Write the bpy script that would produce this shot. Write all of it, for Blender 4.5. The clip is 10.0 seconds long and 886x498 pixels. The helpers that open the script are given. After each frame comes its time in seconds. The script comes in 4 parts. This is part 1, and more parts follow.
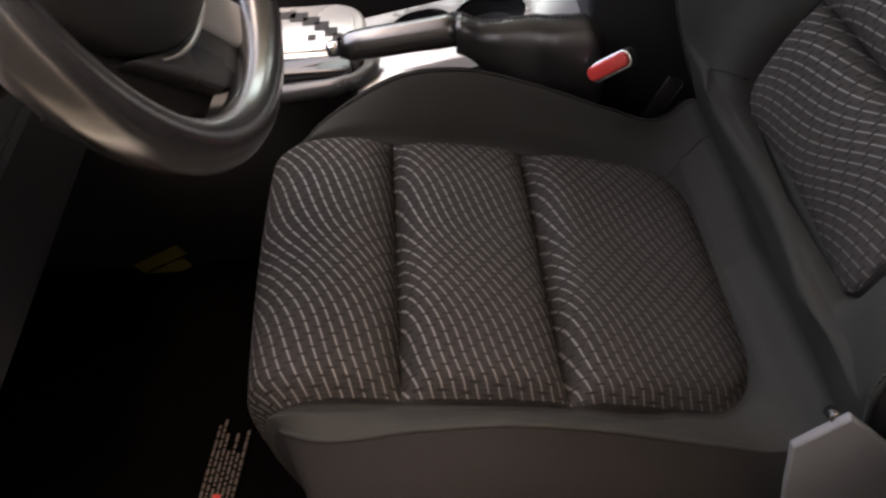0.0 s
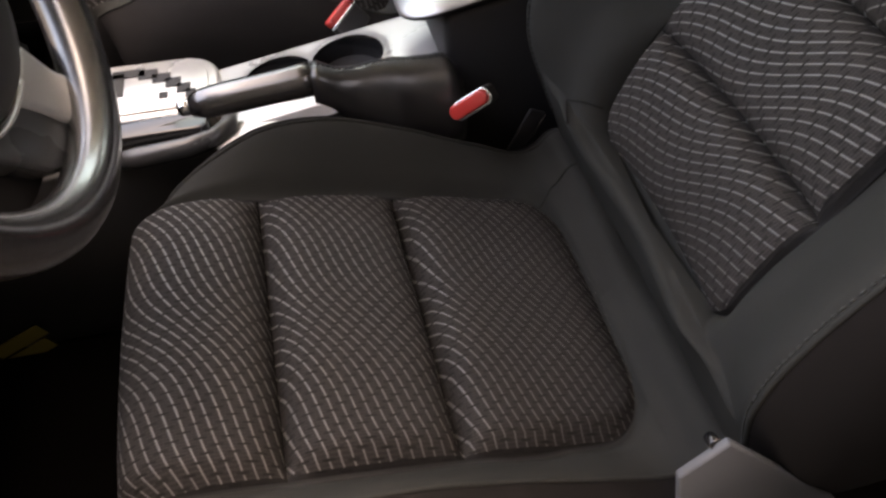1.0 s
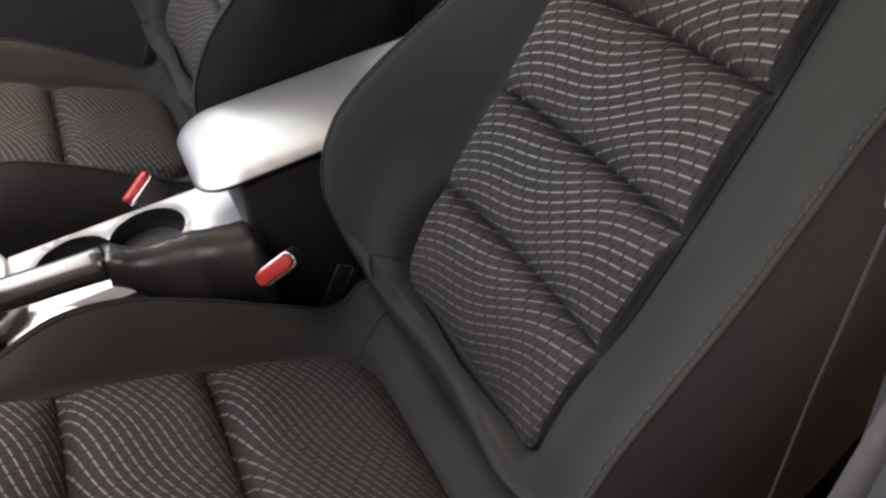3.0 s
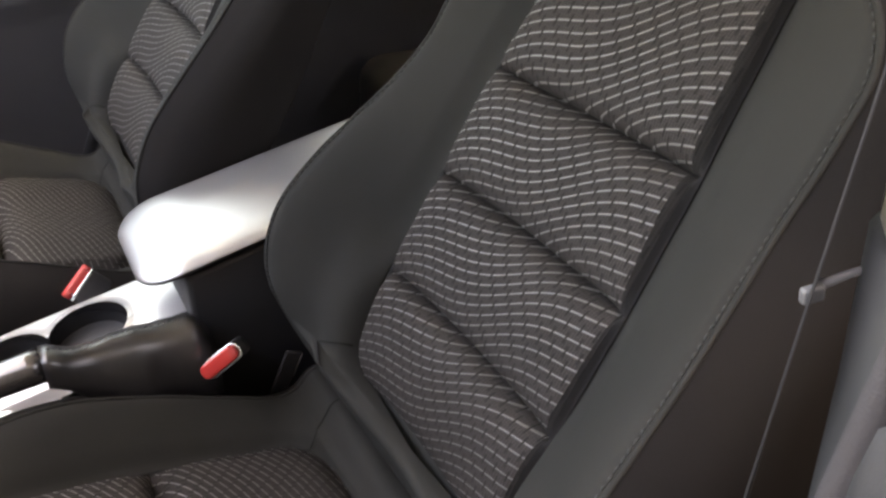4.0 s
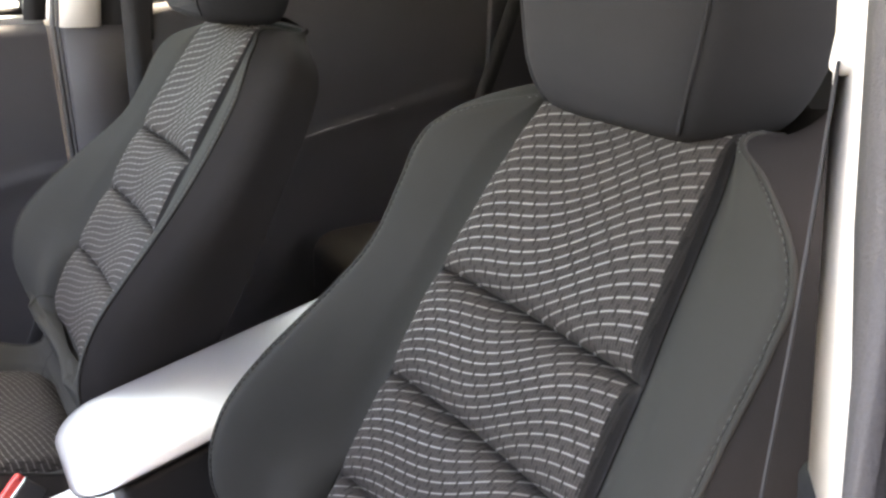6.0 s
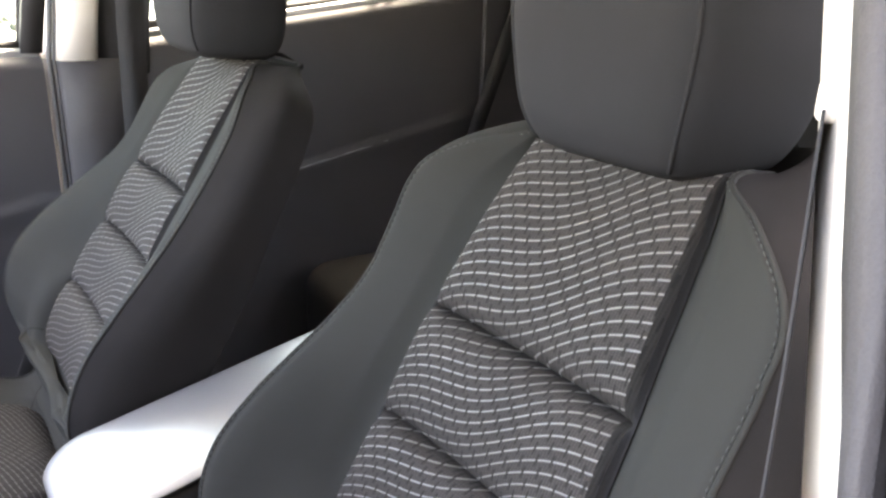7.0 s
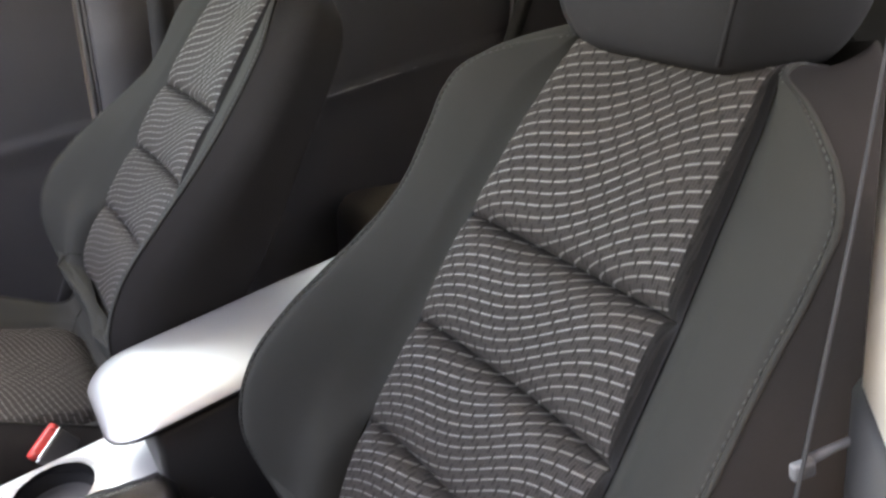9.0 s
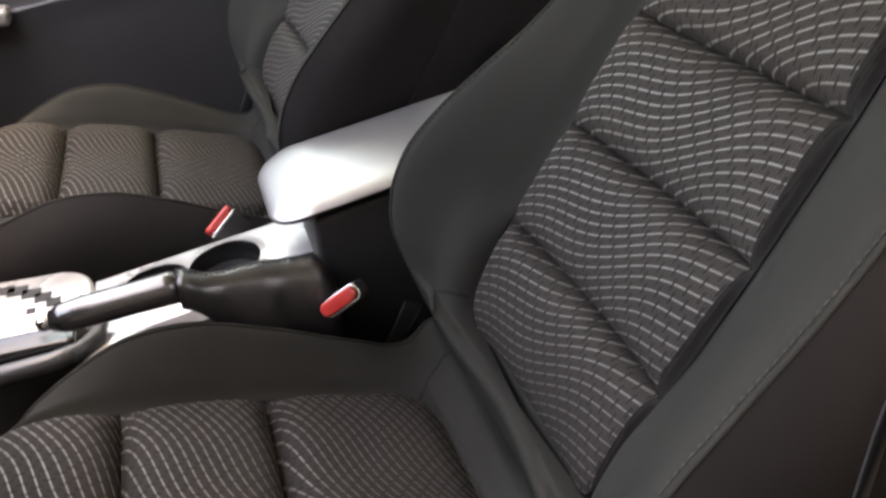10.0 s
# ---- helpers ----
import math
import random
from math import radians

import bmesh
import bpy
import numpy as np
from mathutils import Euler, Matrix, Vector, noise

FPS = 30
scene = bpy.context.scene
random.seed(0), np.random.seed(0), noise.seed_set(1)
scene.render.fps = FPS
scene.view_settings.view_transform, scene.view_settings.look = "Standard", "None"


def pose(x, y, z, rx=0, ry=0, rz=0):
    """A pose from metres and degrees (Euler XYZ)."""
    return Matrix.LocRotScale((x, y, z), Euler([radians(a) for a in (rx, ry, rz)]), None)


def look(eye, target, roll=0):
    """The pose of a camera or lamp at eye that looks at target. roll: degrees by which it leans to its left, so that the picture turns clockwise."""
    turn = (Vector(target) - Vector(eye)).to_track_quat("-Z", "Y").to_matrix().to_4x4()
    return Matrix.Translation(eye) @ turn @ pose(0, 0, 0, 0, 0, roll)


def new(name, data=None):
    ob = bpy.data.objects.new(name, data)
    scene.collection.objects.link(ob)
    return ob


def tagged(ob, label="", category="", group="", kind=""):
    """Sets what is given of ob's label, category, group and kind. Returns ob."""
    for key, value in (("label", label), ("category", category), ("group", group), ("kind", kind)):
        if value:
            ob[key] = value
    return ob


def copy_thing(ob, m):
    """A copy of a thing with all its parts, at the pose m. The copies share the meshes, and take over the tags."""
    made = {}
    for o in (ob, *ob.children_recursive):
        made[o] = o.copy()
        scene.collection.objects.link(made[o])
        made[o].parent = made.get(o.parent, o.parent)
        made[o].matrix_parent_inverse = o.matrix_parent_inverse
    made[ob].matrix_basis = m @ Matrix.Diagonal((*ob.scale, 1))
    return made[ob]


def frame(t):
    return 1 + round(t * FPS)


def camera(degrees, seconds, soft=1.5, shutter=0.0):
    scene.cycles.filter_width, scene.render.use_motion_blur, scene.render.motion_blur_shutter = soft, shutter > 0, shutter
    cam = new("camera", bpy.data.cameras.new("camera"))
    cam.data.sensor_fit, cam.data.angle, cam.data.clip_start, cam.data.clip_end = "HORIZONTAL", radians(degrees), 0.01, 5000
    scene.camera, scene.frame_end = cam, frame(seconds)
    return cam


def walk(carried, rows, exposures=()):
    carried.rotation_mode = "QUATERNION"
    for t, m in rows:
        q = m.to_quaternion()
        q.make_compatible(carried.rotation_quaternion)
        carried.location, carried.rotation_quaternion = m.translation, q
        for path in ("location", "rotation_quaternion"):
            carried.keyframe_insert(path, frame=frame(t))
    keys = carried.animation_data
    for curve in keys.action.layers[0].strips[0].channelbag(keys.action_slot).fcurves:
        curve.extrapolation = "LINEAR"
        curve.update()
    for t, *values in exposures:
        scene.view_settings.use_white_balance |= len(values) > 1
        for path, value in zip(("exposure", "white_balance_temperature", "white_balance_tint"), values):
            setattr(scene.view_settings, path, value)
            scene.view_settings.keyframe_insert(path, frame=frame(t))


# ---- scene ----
cam = camera(60.4, 10.0, 2.5, 0.22)
PATH = [
    (0, (-0.42, -0.461, 1.185), (-0.385, 0.846, -0.329), -3.1),
    (0.5, (-0.413, -0.448, 1.18), (-0.232, 0.874, -0.31), -2.0),
    (1, (-0.394, -0.434, 1.187), (-0.089, 0.88, -0.289), -0.4),
    (1.5, (-0.38, -0.431, 1.199), (0.08, 0.895, -0.225), 1.5),
    (2, (-0.377, -0.434, 1.201), (0.224, 0.908, -0.155), 3.0),
    (2.5, (-0.368, -0.437, 1.21), (0.318, 0.932, -0.076), 3.2),
    (4, (-0.343, -0.432, 1.237), (0.548, 0.99, 0.149), 2.4),
    (4.5, (-0.336, -0.432, 1.251), (0.625, 1.018, 0.263), 2.0),
    (5, (-0.33, -0.427, 1.267), (0.671, 1.062, 0.382), 1.1),
    (5.5, (-0.325, -0.422, 1.278), (0.71, 1.096, 0.488), 1.2),
    (7, (-0.321, -0.421, 1.288), (0.768, 1.116, 0.618), 1.9),
    (7.5, (-0.322, -0.424, 1.297), (0.746, 1.157, 0.698), 1.4),
    (8, (-0.318, -0.42, 1.292), (0.737, 1.175, 0.705), 1.1),
    (8.5, (-0.32, -0.42, 1.277), (0.725, 1.149, 0.611), 0.8),
    (9, (-0.329, -0.418, 1.256), (0.674, 1.11, 0.443), 0.8),
    (9.5, (-0.346, -0.429, 1.25), (0.426, 1.126, 0.258), -1.6),
    (10, (-0.329, -0.454, 1.19), (0.225, 1.124, 0.093), -0.2),
]
EXPOSURES = [(0, 3.70, 9700, 18), (2.5, 4.04, 9800, 17), (4.5, 4.55, 9500, 16.5), (7.5, 5.25, 8350, 14.5), (9, 4.75, 9000, 15.5), (10, 4.31, 9600, 16)]
walk(cam, [(t, look(eye, target, roll)) for t, eye, target, roll in PATH], EXPOSURES)

# ---- light ----
world = bpy.data.worlds.new("sky")
scene.world = world
world.use_nodes = True
wn = world.node_tree.nodes
sky = wn.new("ShaderNodeTexSky")
sky.sky_type, sky.sun_disc = "NISHITA", False
sky.sun_elevation, sky.sun_rotation = radians(72), radians(63)
sky.air_density, sky.dust_density, sky.ozone_density = 1.0, 4.0, 0.8
wn["Background"].inputs["Strength"].default_value = 0.15
world.node_tree.links.new(sky.outputs[0], wn["Background"].inputs["Color"])
sun = new("sun", bpy.data.lights.new("sun", "SUN"))
sun.data.energy, sun.data.angle, sun.data.color = 2.2, radians(8), (1.0, 0.96, 0.90)
sun.matrix_world = look((2.6, 1.3, 9.3), (0, 0, 0))


# ---- materials ----
def mat(name, color, rough=0.6, metal=0.0, grain=0.0, bump=0.0, spec=0.5, vary=0.12, blotch=7.0, cell=False):
    """A surface with fine grain and broad unevenness, at real-world size."""
    m = bpy.data.materials.new(name)
    m.use_nodes = True
    n, l = m.node_tree.nodes, m.node_tree.links
    b = n["Principled BSDF"]
    b.inputs["Roughness"].default_value, b.inputs["Metallic"].default_value = rough, metal
    b.inputs["Specular IOR Level"].default_value = spec
    co = n.new("ShaderNodeTexCoord")
    big = n.new("ShaderNodeTexNoise")
    big.inputs["Scale"].default_value, big.inputs["Detail"].default_value = blotch, 6.0
    l.new(co.outputs["Object"], big.inputs["Vector"])
    fine = n.new("ShaderNodeTexVoronoi" if cell else "ShaderNodeTexNoise")
    fine.inputs["Scale"].default_value = grain or 400.0
    l.new(co.outputs["Object"], fine.inputs["Vector"])
    ramp = n.new("ShaderNodeMapRange")
    ramp.inputs["From Min"].default_value, ramp.inputs["From Max"].default_value = 0.25, 0.75
    ramp.inputs["To Min"].default_value, ramp.inputs["To Max"].default_value = 1.0 - vary, 1.0 + vary
    l.new(big.outputs[0], ramp.inputs["Value"])
    ramp2 = n.new("ShaderNodeMapRange")
    ramp2.inputs["To Min"].default_value, ramp2.inputs["To Max"].default_value = 1.0 - vary, 1.0 + vary
    l.new(fine.outputs[0], ramp2.inputs["Value"])
    mul = n.new("ShaderNodeMath")
    mul.operation = "MULTIPLY"
    l.new(ramp.outputs[0], mul.inputs[0])
    l.new(ramp2.outputs[0], mul.inputs[1])
    tint = n.new("ShaderNodeVectorMath")
    tint.operation = "SCALE"
    tint.inputs[0].default_value = color[:3]
    l.new(mul.outputs[0], tint.inputs["Scale"])
    l.new(tint.outputs[0], b.inputs["Base Color"])
    rr = n.new("ShaderNodeMapRange")
    rr.inputs["To Min"].default_value, rr.inputs["To Max"].default_value = max(rough - 0.06, 0.02), min(rough + 0.06, 1)
    l.new(big.outputs[0], rr.inputs["Value"])
    l.new(rr.outputs[0], b.inputs["Roughness"])
    if bump:
        bp = n.new("ShaderNodeBump")
        bp.inputs["Strength"].default_value, bp.inputs["Distance"].default_value = bump, 0.0006
        l.new(fine.outputs[0], bp.inputs["Height"])
        l.new(bp.outputs[0], b.inputs["Normal"])
    return m


def woven(name, ground, thread, edge=0.126, light_fade=(1.0, 0.0), margin=0.0, size=1.0):
    """Seat cloth: slanting, swinging rows of short pale dashes, staggered like bricks, on a ribbed dark ground. UV in metres: across, along."""
    m = bpy.data.materials.new(name)
    m.use_nodes = True
    n, l = m.node_tree.nodes, m.node_tree.links
    b = n["Principled BSDF"]
    ROW, PITCH = 0.0103 * size, 0.0144 * size

    def op(kind, a, c=None, d=None):
        k = n.new("ShaderNodeMath")
        k.operation = kind
        for i, v in enumerate((a, c, d)):
            if v is None:
                continue
            if isinstance(v, (int, float)):
                k.inputs[i].default_value = v
            else:
                l.new(v, k.inputs[i])
        return k.outputs[0]

    def noise(scale, detail=2.0):
        k = n.new("ShaderNodeTexNoise")
        k.inputs["Scale"].default_value, k.inputs["Detail"].default_value = scale, detail
        l.new(co.outputs["Object"], k.inputs["Vector"])
        return k.outputs[0]

    def step(x, lo, hi):
        k = n.new("ShaderNodeMapRange")
        k.interpolation_type = "SMOOTHSTEP"
        k.inputs["From Min"].default_value, k.inputs["From Max"].default_value = lo, hi
        l.new(x, k.inputs["Value"])
        return k.outputs[0]

    co = n.new("ShaderNodeTexCoord")
    uv = n.new("ShaderNodeUVMap")
    sep = n.new("ShaderNodeSeparateXYZ")
    l.new(uv.outputs[0], sep.inputs[0])
    u, v = sep.outputs[0], sep.outputs[1]
    swing = op("MULTIPLY", op("SINE", op("MULTIPLY", op("ADD", u, 0.025), 37.7)), 0.0060)
    wander = op("MULTIPLY", op("SUBTRACT", noise(9.0, 1.0), 0.5), 0.004)
    row = op("DIVIDE", op("ADD", op("ADD", v, op("MULTIPLY", u, 0.475)), op("ADD", swing, wander)), ROW)
    r = op("ABSOLUTE", op("SUBTRACT", op("FRACT", row), 0.5))
    lag = op("MULTIPLY", op("FLOOR", row), 0.44)
    c = op("ABSOLUTE", op("SUBTRACT", op("FRACT", op("SUBTRACT", op("DIVIDE", u, PITCH), lag)), 0.5))
    fray = op("MULTIPLY", op("SUBTRACT", noise(1300.0), 0.5), 0.09)
    band = op("SUBTRACT", 1.0, step(op("ADD", r, fray), 0.030, 0.125))
    dash = op("SUBTRACT", 1.0, step(op("ADD", c, fray), 0.385, 0.455))
    inner = op("LESS_THAN", op("ABSOLUTE", u), edge)
    if margin:
        half = op("SUBTRACT", 0.131 - margin, op("MULTIPLY", op("MAXIMUM", v, 0.0), 0.1))
        inner = op("MULTIPLY", inner, op("GREATER_THAN", u, op("MULTIPLY", half, -1.0)))
    mask = op("MULTIPLY", op("MULTIPLY", band, dash), inner)
    rib = op("ABSOLUTE", op("SUBTRACT", op("FRACT", op("DIVIDE", u, PITCH / 5)), 0.5))
    weft = op("ABSOLUTE", op("SUBTRACT", op("FRACT", op("DIVIDE", v, 0.0021)), 0.5))
    gap = op("SUBTRACT", 1.0, op("MULTIPLY", step(c, 0.39, 0.49), 0.6))
    shade = op("MULTIPLY", op("ADD", 0.68, op("MULTIPLY", rib, 1.0)), op("ADD", 0.86, op("MULTIPLY", weft, 0.5)))
    shade = op("MULTIPLY", op("MULTIPLY", shade, gap), op("ADD", 0.55, op("MULTIPLY", noise(900.0), 0.9)))
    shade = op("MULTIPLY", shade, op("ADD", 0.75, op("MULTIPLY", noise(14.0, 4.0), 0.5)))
    shade = op("MULTIPLY", shade, op("ADD", 0.35, op("MULTIPLY", inner, 0.65)))
    worn_shaded = op("MULTIPLY", mask, op("ADD", 0.45, op("MULTIPLY", noise(70.0, 5.0), 0.8)))
    # Dashes dim along v: weaker light towards the seat crease is put into colour.
    worn_shaded = op("MULTIPLY", worn_shaded, op("MINIMUM", op("MAXIMUM", op("ADD", light_fade[0], op("MULTIPLY", v, light_fade[1])), 0.25), 1.0))
    g = n.new("ShaderNodeVectorMath")
    g.operation = "SCALE"
    g.inputs[0].default_value = ground
    l.new(shade, g.inputs["Scale"])
    mix = n.new("ShaderNodeMix")
    mix.data_type = "RGBA"
    l.new(worn_shaded, mix.inputs["Factor"])
    l.new(g.outputs[0], mix.inputs["A"])
    mix.inputs["B"].default_value = (*thread, 1)
    l.new(mix.outputs["Result"], b.inputs["Base Color"])
    l.new(op("SUBTRACT", 0.85, op("MULTIPLY", mask, 0.45)), b.inputs["Roughness"])
    l.new(op("ADD", 0.2, op("MULTIPLY", mask, 0.6)), b.inputs["Specular IOR Level"])
    bp = n.new("ShaderNodeBump")
    bp.inputs["Strength"].default_value, bp.inputs["Distance"].default_value = 0.6, 0.0007
    l.new(op("ADD", mask, op("MULTIPLY", rib, 0.7)), bp.inputs["Height"])
    l.new(bp.outputs[0], b.inputs["Normal"])
    return m


def glassy(name, tint):
    m = bpy.data.materials.new(name)
    m.use_nodes = True
    n, l = m.node_tree.nodes, m.node_tree.links
    clear, gloss, mix = n.new("ShaderNodeBsdfTransparent"), n.new("ShaderNodeBsdfGlossy"), n.new("ShaderNodeMixShader")
    clear.inputs[0].default_value, gloss.inputs["Roughness"].default_value = (*tint, 1), 0.02
    mix.inputs[0].default_value = 0.07
    l.new(clear.outputs[0], mix.inputs[1])
    l.new(gloss.outputs[0], mix.inputs[2])
    l.new(mix.outputs[0], n["Material Output"].inputs[0])
    return m


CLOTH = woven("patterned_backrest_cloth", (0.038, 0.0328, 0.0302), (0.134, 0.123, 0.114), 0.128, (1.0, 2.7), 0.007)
CLOTH_FULL = woven("patterned_backrest_cloth_unbordered", (0.042, 0.0368, 0.0340), (0.128, 0.119, 0.110), 0.15, (1.0, 1.9))
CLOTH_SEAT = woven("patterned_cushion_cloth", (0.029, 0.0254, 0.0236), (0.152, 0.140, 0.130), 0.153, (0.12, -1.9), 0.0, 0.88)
WELT = mat("dark_ribbed_cloth", (0.022, 0.021, 0.021), 0.9, 0, 700, 0.6, 0.1, 0.2)
FACE = mat("grey_bolster_cloth", (0.0320, 0.0318, 0.0294), 0.9, 0, 1400, 0.35, 0.1, 0.10)
HEAD = mat("charcoal_headrest_cloth", (0.0245, 0.0250, 0.0270), 0.9, 0, 1400, 0.35, 0.1, 0.10)
SIDE = mat("black_side_cloth", (0.0200, 0.0182, 0.0178), 0.9, 0, 1200, 0.35, 0.06, 0.12)
THREAD = mat("grey_stitching", (0.045, 0.046, 0.043), 0.7, 0, 900, 0.2)
PLASTIC = mat("black_plastic", (0.020, 0.020, 0.022), 0.5, 0, 900, 0.3, 0.5, 0.1, cell=True)
SOFT = mat("dark_soft_plastic", (0.050, 0.048, 0.052), 0.62, 0, 700, 0.35, 0.4, 0.1, cell=True)
TRIMGREY = mat("grey_plastic", (0.13, 0.133, 0.14), 0.5, 0, 800, 0.2, 0.4, 0.08)
PILLARGREY = mat("dark_grey_plastic", (0.045, 0.046, 0.048), 0.55, 0, 800, 0.2, 0.3, 0.08)
SILVER = mat("satin_silver_paint", (0.55, 0.54, 0.53), 0.28, 0.45, 500, 0.03, 0.5, 0.05)
CHROME = mat("chrome", (0.75, 0.75, 0.76), 0.12, 1.0, 400, 0.0, 0.5, 0.04)
LID = mat("grey_vinyl_lid", (0.16, 0.158, 0.16), 0.36, 0, 900, 0.08, 1.0, 0.06, cell=True)
for key, amount in (("Coat Weight", 1.0), ("Coat Roughness", 0.33), ("Coat IOR", 3.0)):
    LID.node_tree.nodes["Principled BSDF"].inputs[key].default_value = amount
GAITER = mat("soft_black_leather", (0.016, 0.015, 0.016), 0.30, 0, 700, 0.12, 1.0, 0.12, cell=True)
LEATHER = mat("black_leather", (0.022, 0.020, 0.021), 0.26, 0, 700, 0.08, 1.0, 0.12, cell=True)
for key, amount in (("Coat Weight", 1.0), ("Coat Roughness", 0.22), ("Coat IOR", 1.7)):
    LEATHER.node_tree.nodes["Principled BSDF"].inputs[key].default_value = amount
PIANO = mat("gloss_black_plastic", (0.012, 0.012, 0.013), 0.12, 0, 300, 0.0, 0.6, 0.05)
BLADE = mat("dark_satin_plastic", (0.05, 0.05, 0.052), 0.28, 0, 300, 0.0, 0.6, 0.05)
RED = mat("red_plastic", (0.58, 0.045, 0.04), 0.25, 0, 500, 0.05, 0.9, 0.06)
BEIGE = mat("beige_trim", (0.76, 0.73, 0.68), 0.6, 0, 700, 0.2, 0.4, 0.05)
# Base colour is below carpet's own: footwell shade is put into it.
CARPET = mat("shaded_black_carpet", (0.0018, 0.0016, 0.0016), 0.95, 0, 500, 0.8, 0.0, 0.25)
BELT = mat("black_webbing", (0.028, 0.028, 0.030), 0.7, 0, 1100, 0.4, 0.3, 0.1)
PAINT = mat("silver_car_paint", (0.33, 0.34, 0.35), 0.3, 0.3, 900, 0.02, 0.5, 0.04)
RUBBER = mat("rubber_seal", (0.03, 0.03, 0.032), 0.7, 0, 500, 0.2, 0.4, 0.1)
ASPHALT = mat("pale_concrete", (0.34, 0.33, 0.317), 0.9, 0, 60, 0.6, 0.3, 0.2, 0.4)
TARMAC = mat("dark_asphalt", (0.048, 0.047, 0.046), 0.9, 0, 60, 0.6, 0.3, 0.25, 1.5)
DARKWALL = mat("dark_wall", (0.03, 0.03, 0.03), 0.9, 0, 60, 0.4, 0.2, 0.2, 2.0)
YELLOW = mat("yellow_label", (0.13, 0.11, 0.025), 0.6, 0, 300, 0.0, 0.4, 0.1)
PAPER = mat("white_label", (0.05, 0.036, 0.032), 0.6, 0, 300, 0.0, 0.4, 0.05)
GLASS = glassy("window_glass", (0.89, 0.96, 0.92))
DARKPAINT = mat("dark_car_paint", (0.014, 0.014, 0.016), 0.5, 0.0, 500, 0.0, 0.5, 0.05)
WHITEPAINT = mat("white_car_paint", (0.7, 0.7, 0.7), 0.25, 0, 500, 0.0, 0.5, 0.04)


# ---- building helpers ----
def empty(name):
    return new(name, None)


def finish(name, bm, material, parent=None, label="", smooth=True):
    bmesh.ops.recalc_face_normals(bm, faces=bm.faces)
    me = bpy.data.meshes.new(name)
    bm.to_mesh(me)
    bm.free()
    me.materials.append(material)
    if smooth:
        me.polygons.foreach_set("use_smooth", [True] * len(me.polygons))
    ob = new(name, me)
    ob.parent = parent
    if label:
        ob["label"] = label
    return ob


def part(name, bm, material, parent, label="", smooth=True):
    """Links a bmesh as one mesh object under a thing or a part."""
    return finish(name, bm, material, parent, label, smooth)


def sheet(fn, nu, nv, uv=None, closed=False):
    """A surface fn(a, b), a and b from 0 to 1."""
    bm = bmesh.new()
    lay = bm.loops.layers.uv.new("UVMap") if uv else None
    rows = [[bm.verts.new(fn(i / nu, j / nv)) for j in range(nv if closed else nv + 1)] for i in range(nu + 1)]
    for i in range(nu):
        for j in range(nv):
            k = (j + 1) % nv if closed else j + 1
            f = bm.faces.new((rows[i][j], rows[i + 1][j], rows[i + 1][k], rows[i][k]))
            if uv:
                for lo, (a, b) in zip(f.loops, ((i, j), (i + 1, j), (i + 1, j + 1), (i, j + 1))):
                    lo[lay].uv = uv(a / nu, b / nv)
    return bm


def loft(rings, cap=True):
    """A skin over closed rings of points."""
    bm = bmesh.new()
    vs = [[bm.verts.new(p) for p in ring] for ring in rings]
    k = len(vs[0])
    for a, b in zip(vs, vs[1:]):
        for i in range(k):
            bm.faces.new((a[i], a[(i + 1) % k], b[(i + 1) % k], b[i]))
    if cap:
        bm.faces.new(vs[0])
        bm.faces.new(list(reversed(vs[-1])))
    return bm


def tube(points, radius, n=10, cap=True):
    """A round rod along points; radius may be a list."""
    pts = [Vector(p) for p in points]
    rings = []
    up = Vector((0.12, 0.3, 1)).normalized()
    for i, p in enumerate(pts):
        d = (pts[min(i + 1, len(pts) - 1)] - pts[max(i - 1, 0)]).normalized()
        a = d.cross(up)
        if a.length < 1e-3:
            a = d.cross(Vector((1, 0, 0)))
        a.normalize()
        c = d.cross(a)
        r = radius[i] if isinstance(radius, (list, tuple)) else radius
        rings.append([p + r * (math.cos(2 * math.pi * j / n) * a + math.sin(2 * math.pi * j / n) * c) for j in range(n)])
    return loft(rings, cap)


def block(x0, x1, y0, y1, z0, z1, bevel=0.004, seg=3):
    bm = bmesh.new()
    bmesh.ops.create_cube(bm, size=1)
    bmesh.ops.scale(bm, vec=(x1 - x0, y1 - y0, z1 - z0), verts=bm.verts)
    bmesh.ops.translate(bm, vec=((x0 + x1) / 2, (y0 + y1) / 2, (z0 + z1) / 2), verts=bm.verts)
    if bevel:
        bmesh.ops.bevel(bm, geom=list(bm.edges), offset=bevel, segments=seg, profile=0.5, affect="EDGES")
    return bm


def prism(outline, axis, lo, hi, bevel=0.003, seg=2):
    """A plate of a given outline (pairs), pushed from lo to hi along an axis."""
    def place(p, h):
        return {"x": (h, p[0], p[1]), "y": (p[0], h, p[1]), "z": (p[0], p[1], h)}[axis]
    bm = bmesh.new()
    a = [bm.verts.new(place(p, lo)) for p in outline]
    b = [bm.verts.new(place(p, hi)) for p in outline]
    bm.faces.new(a)
    bm.faces.new(list(reversed(b)))
    k = len(a)
    for i in range(k):
        bm.faces.new((a[i], b[i], b[(i + 1) % k], a[(i + 1) % k]))
    bmesh.ops.recalc_face_normals(bm, faces=bm.faces)
    if bevel:
        bmesh.ops.bevel(bm, geom=list(bm.edges), offset=bevel, segments=seg, profile=0.5, affect="EDGES")
    return bm


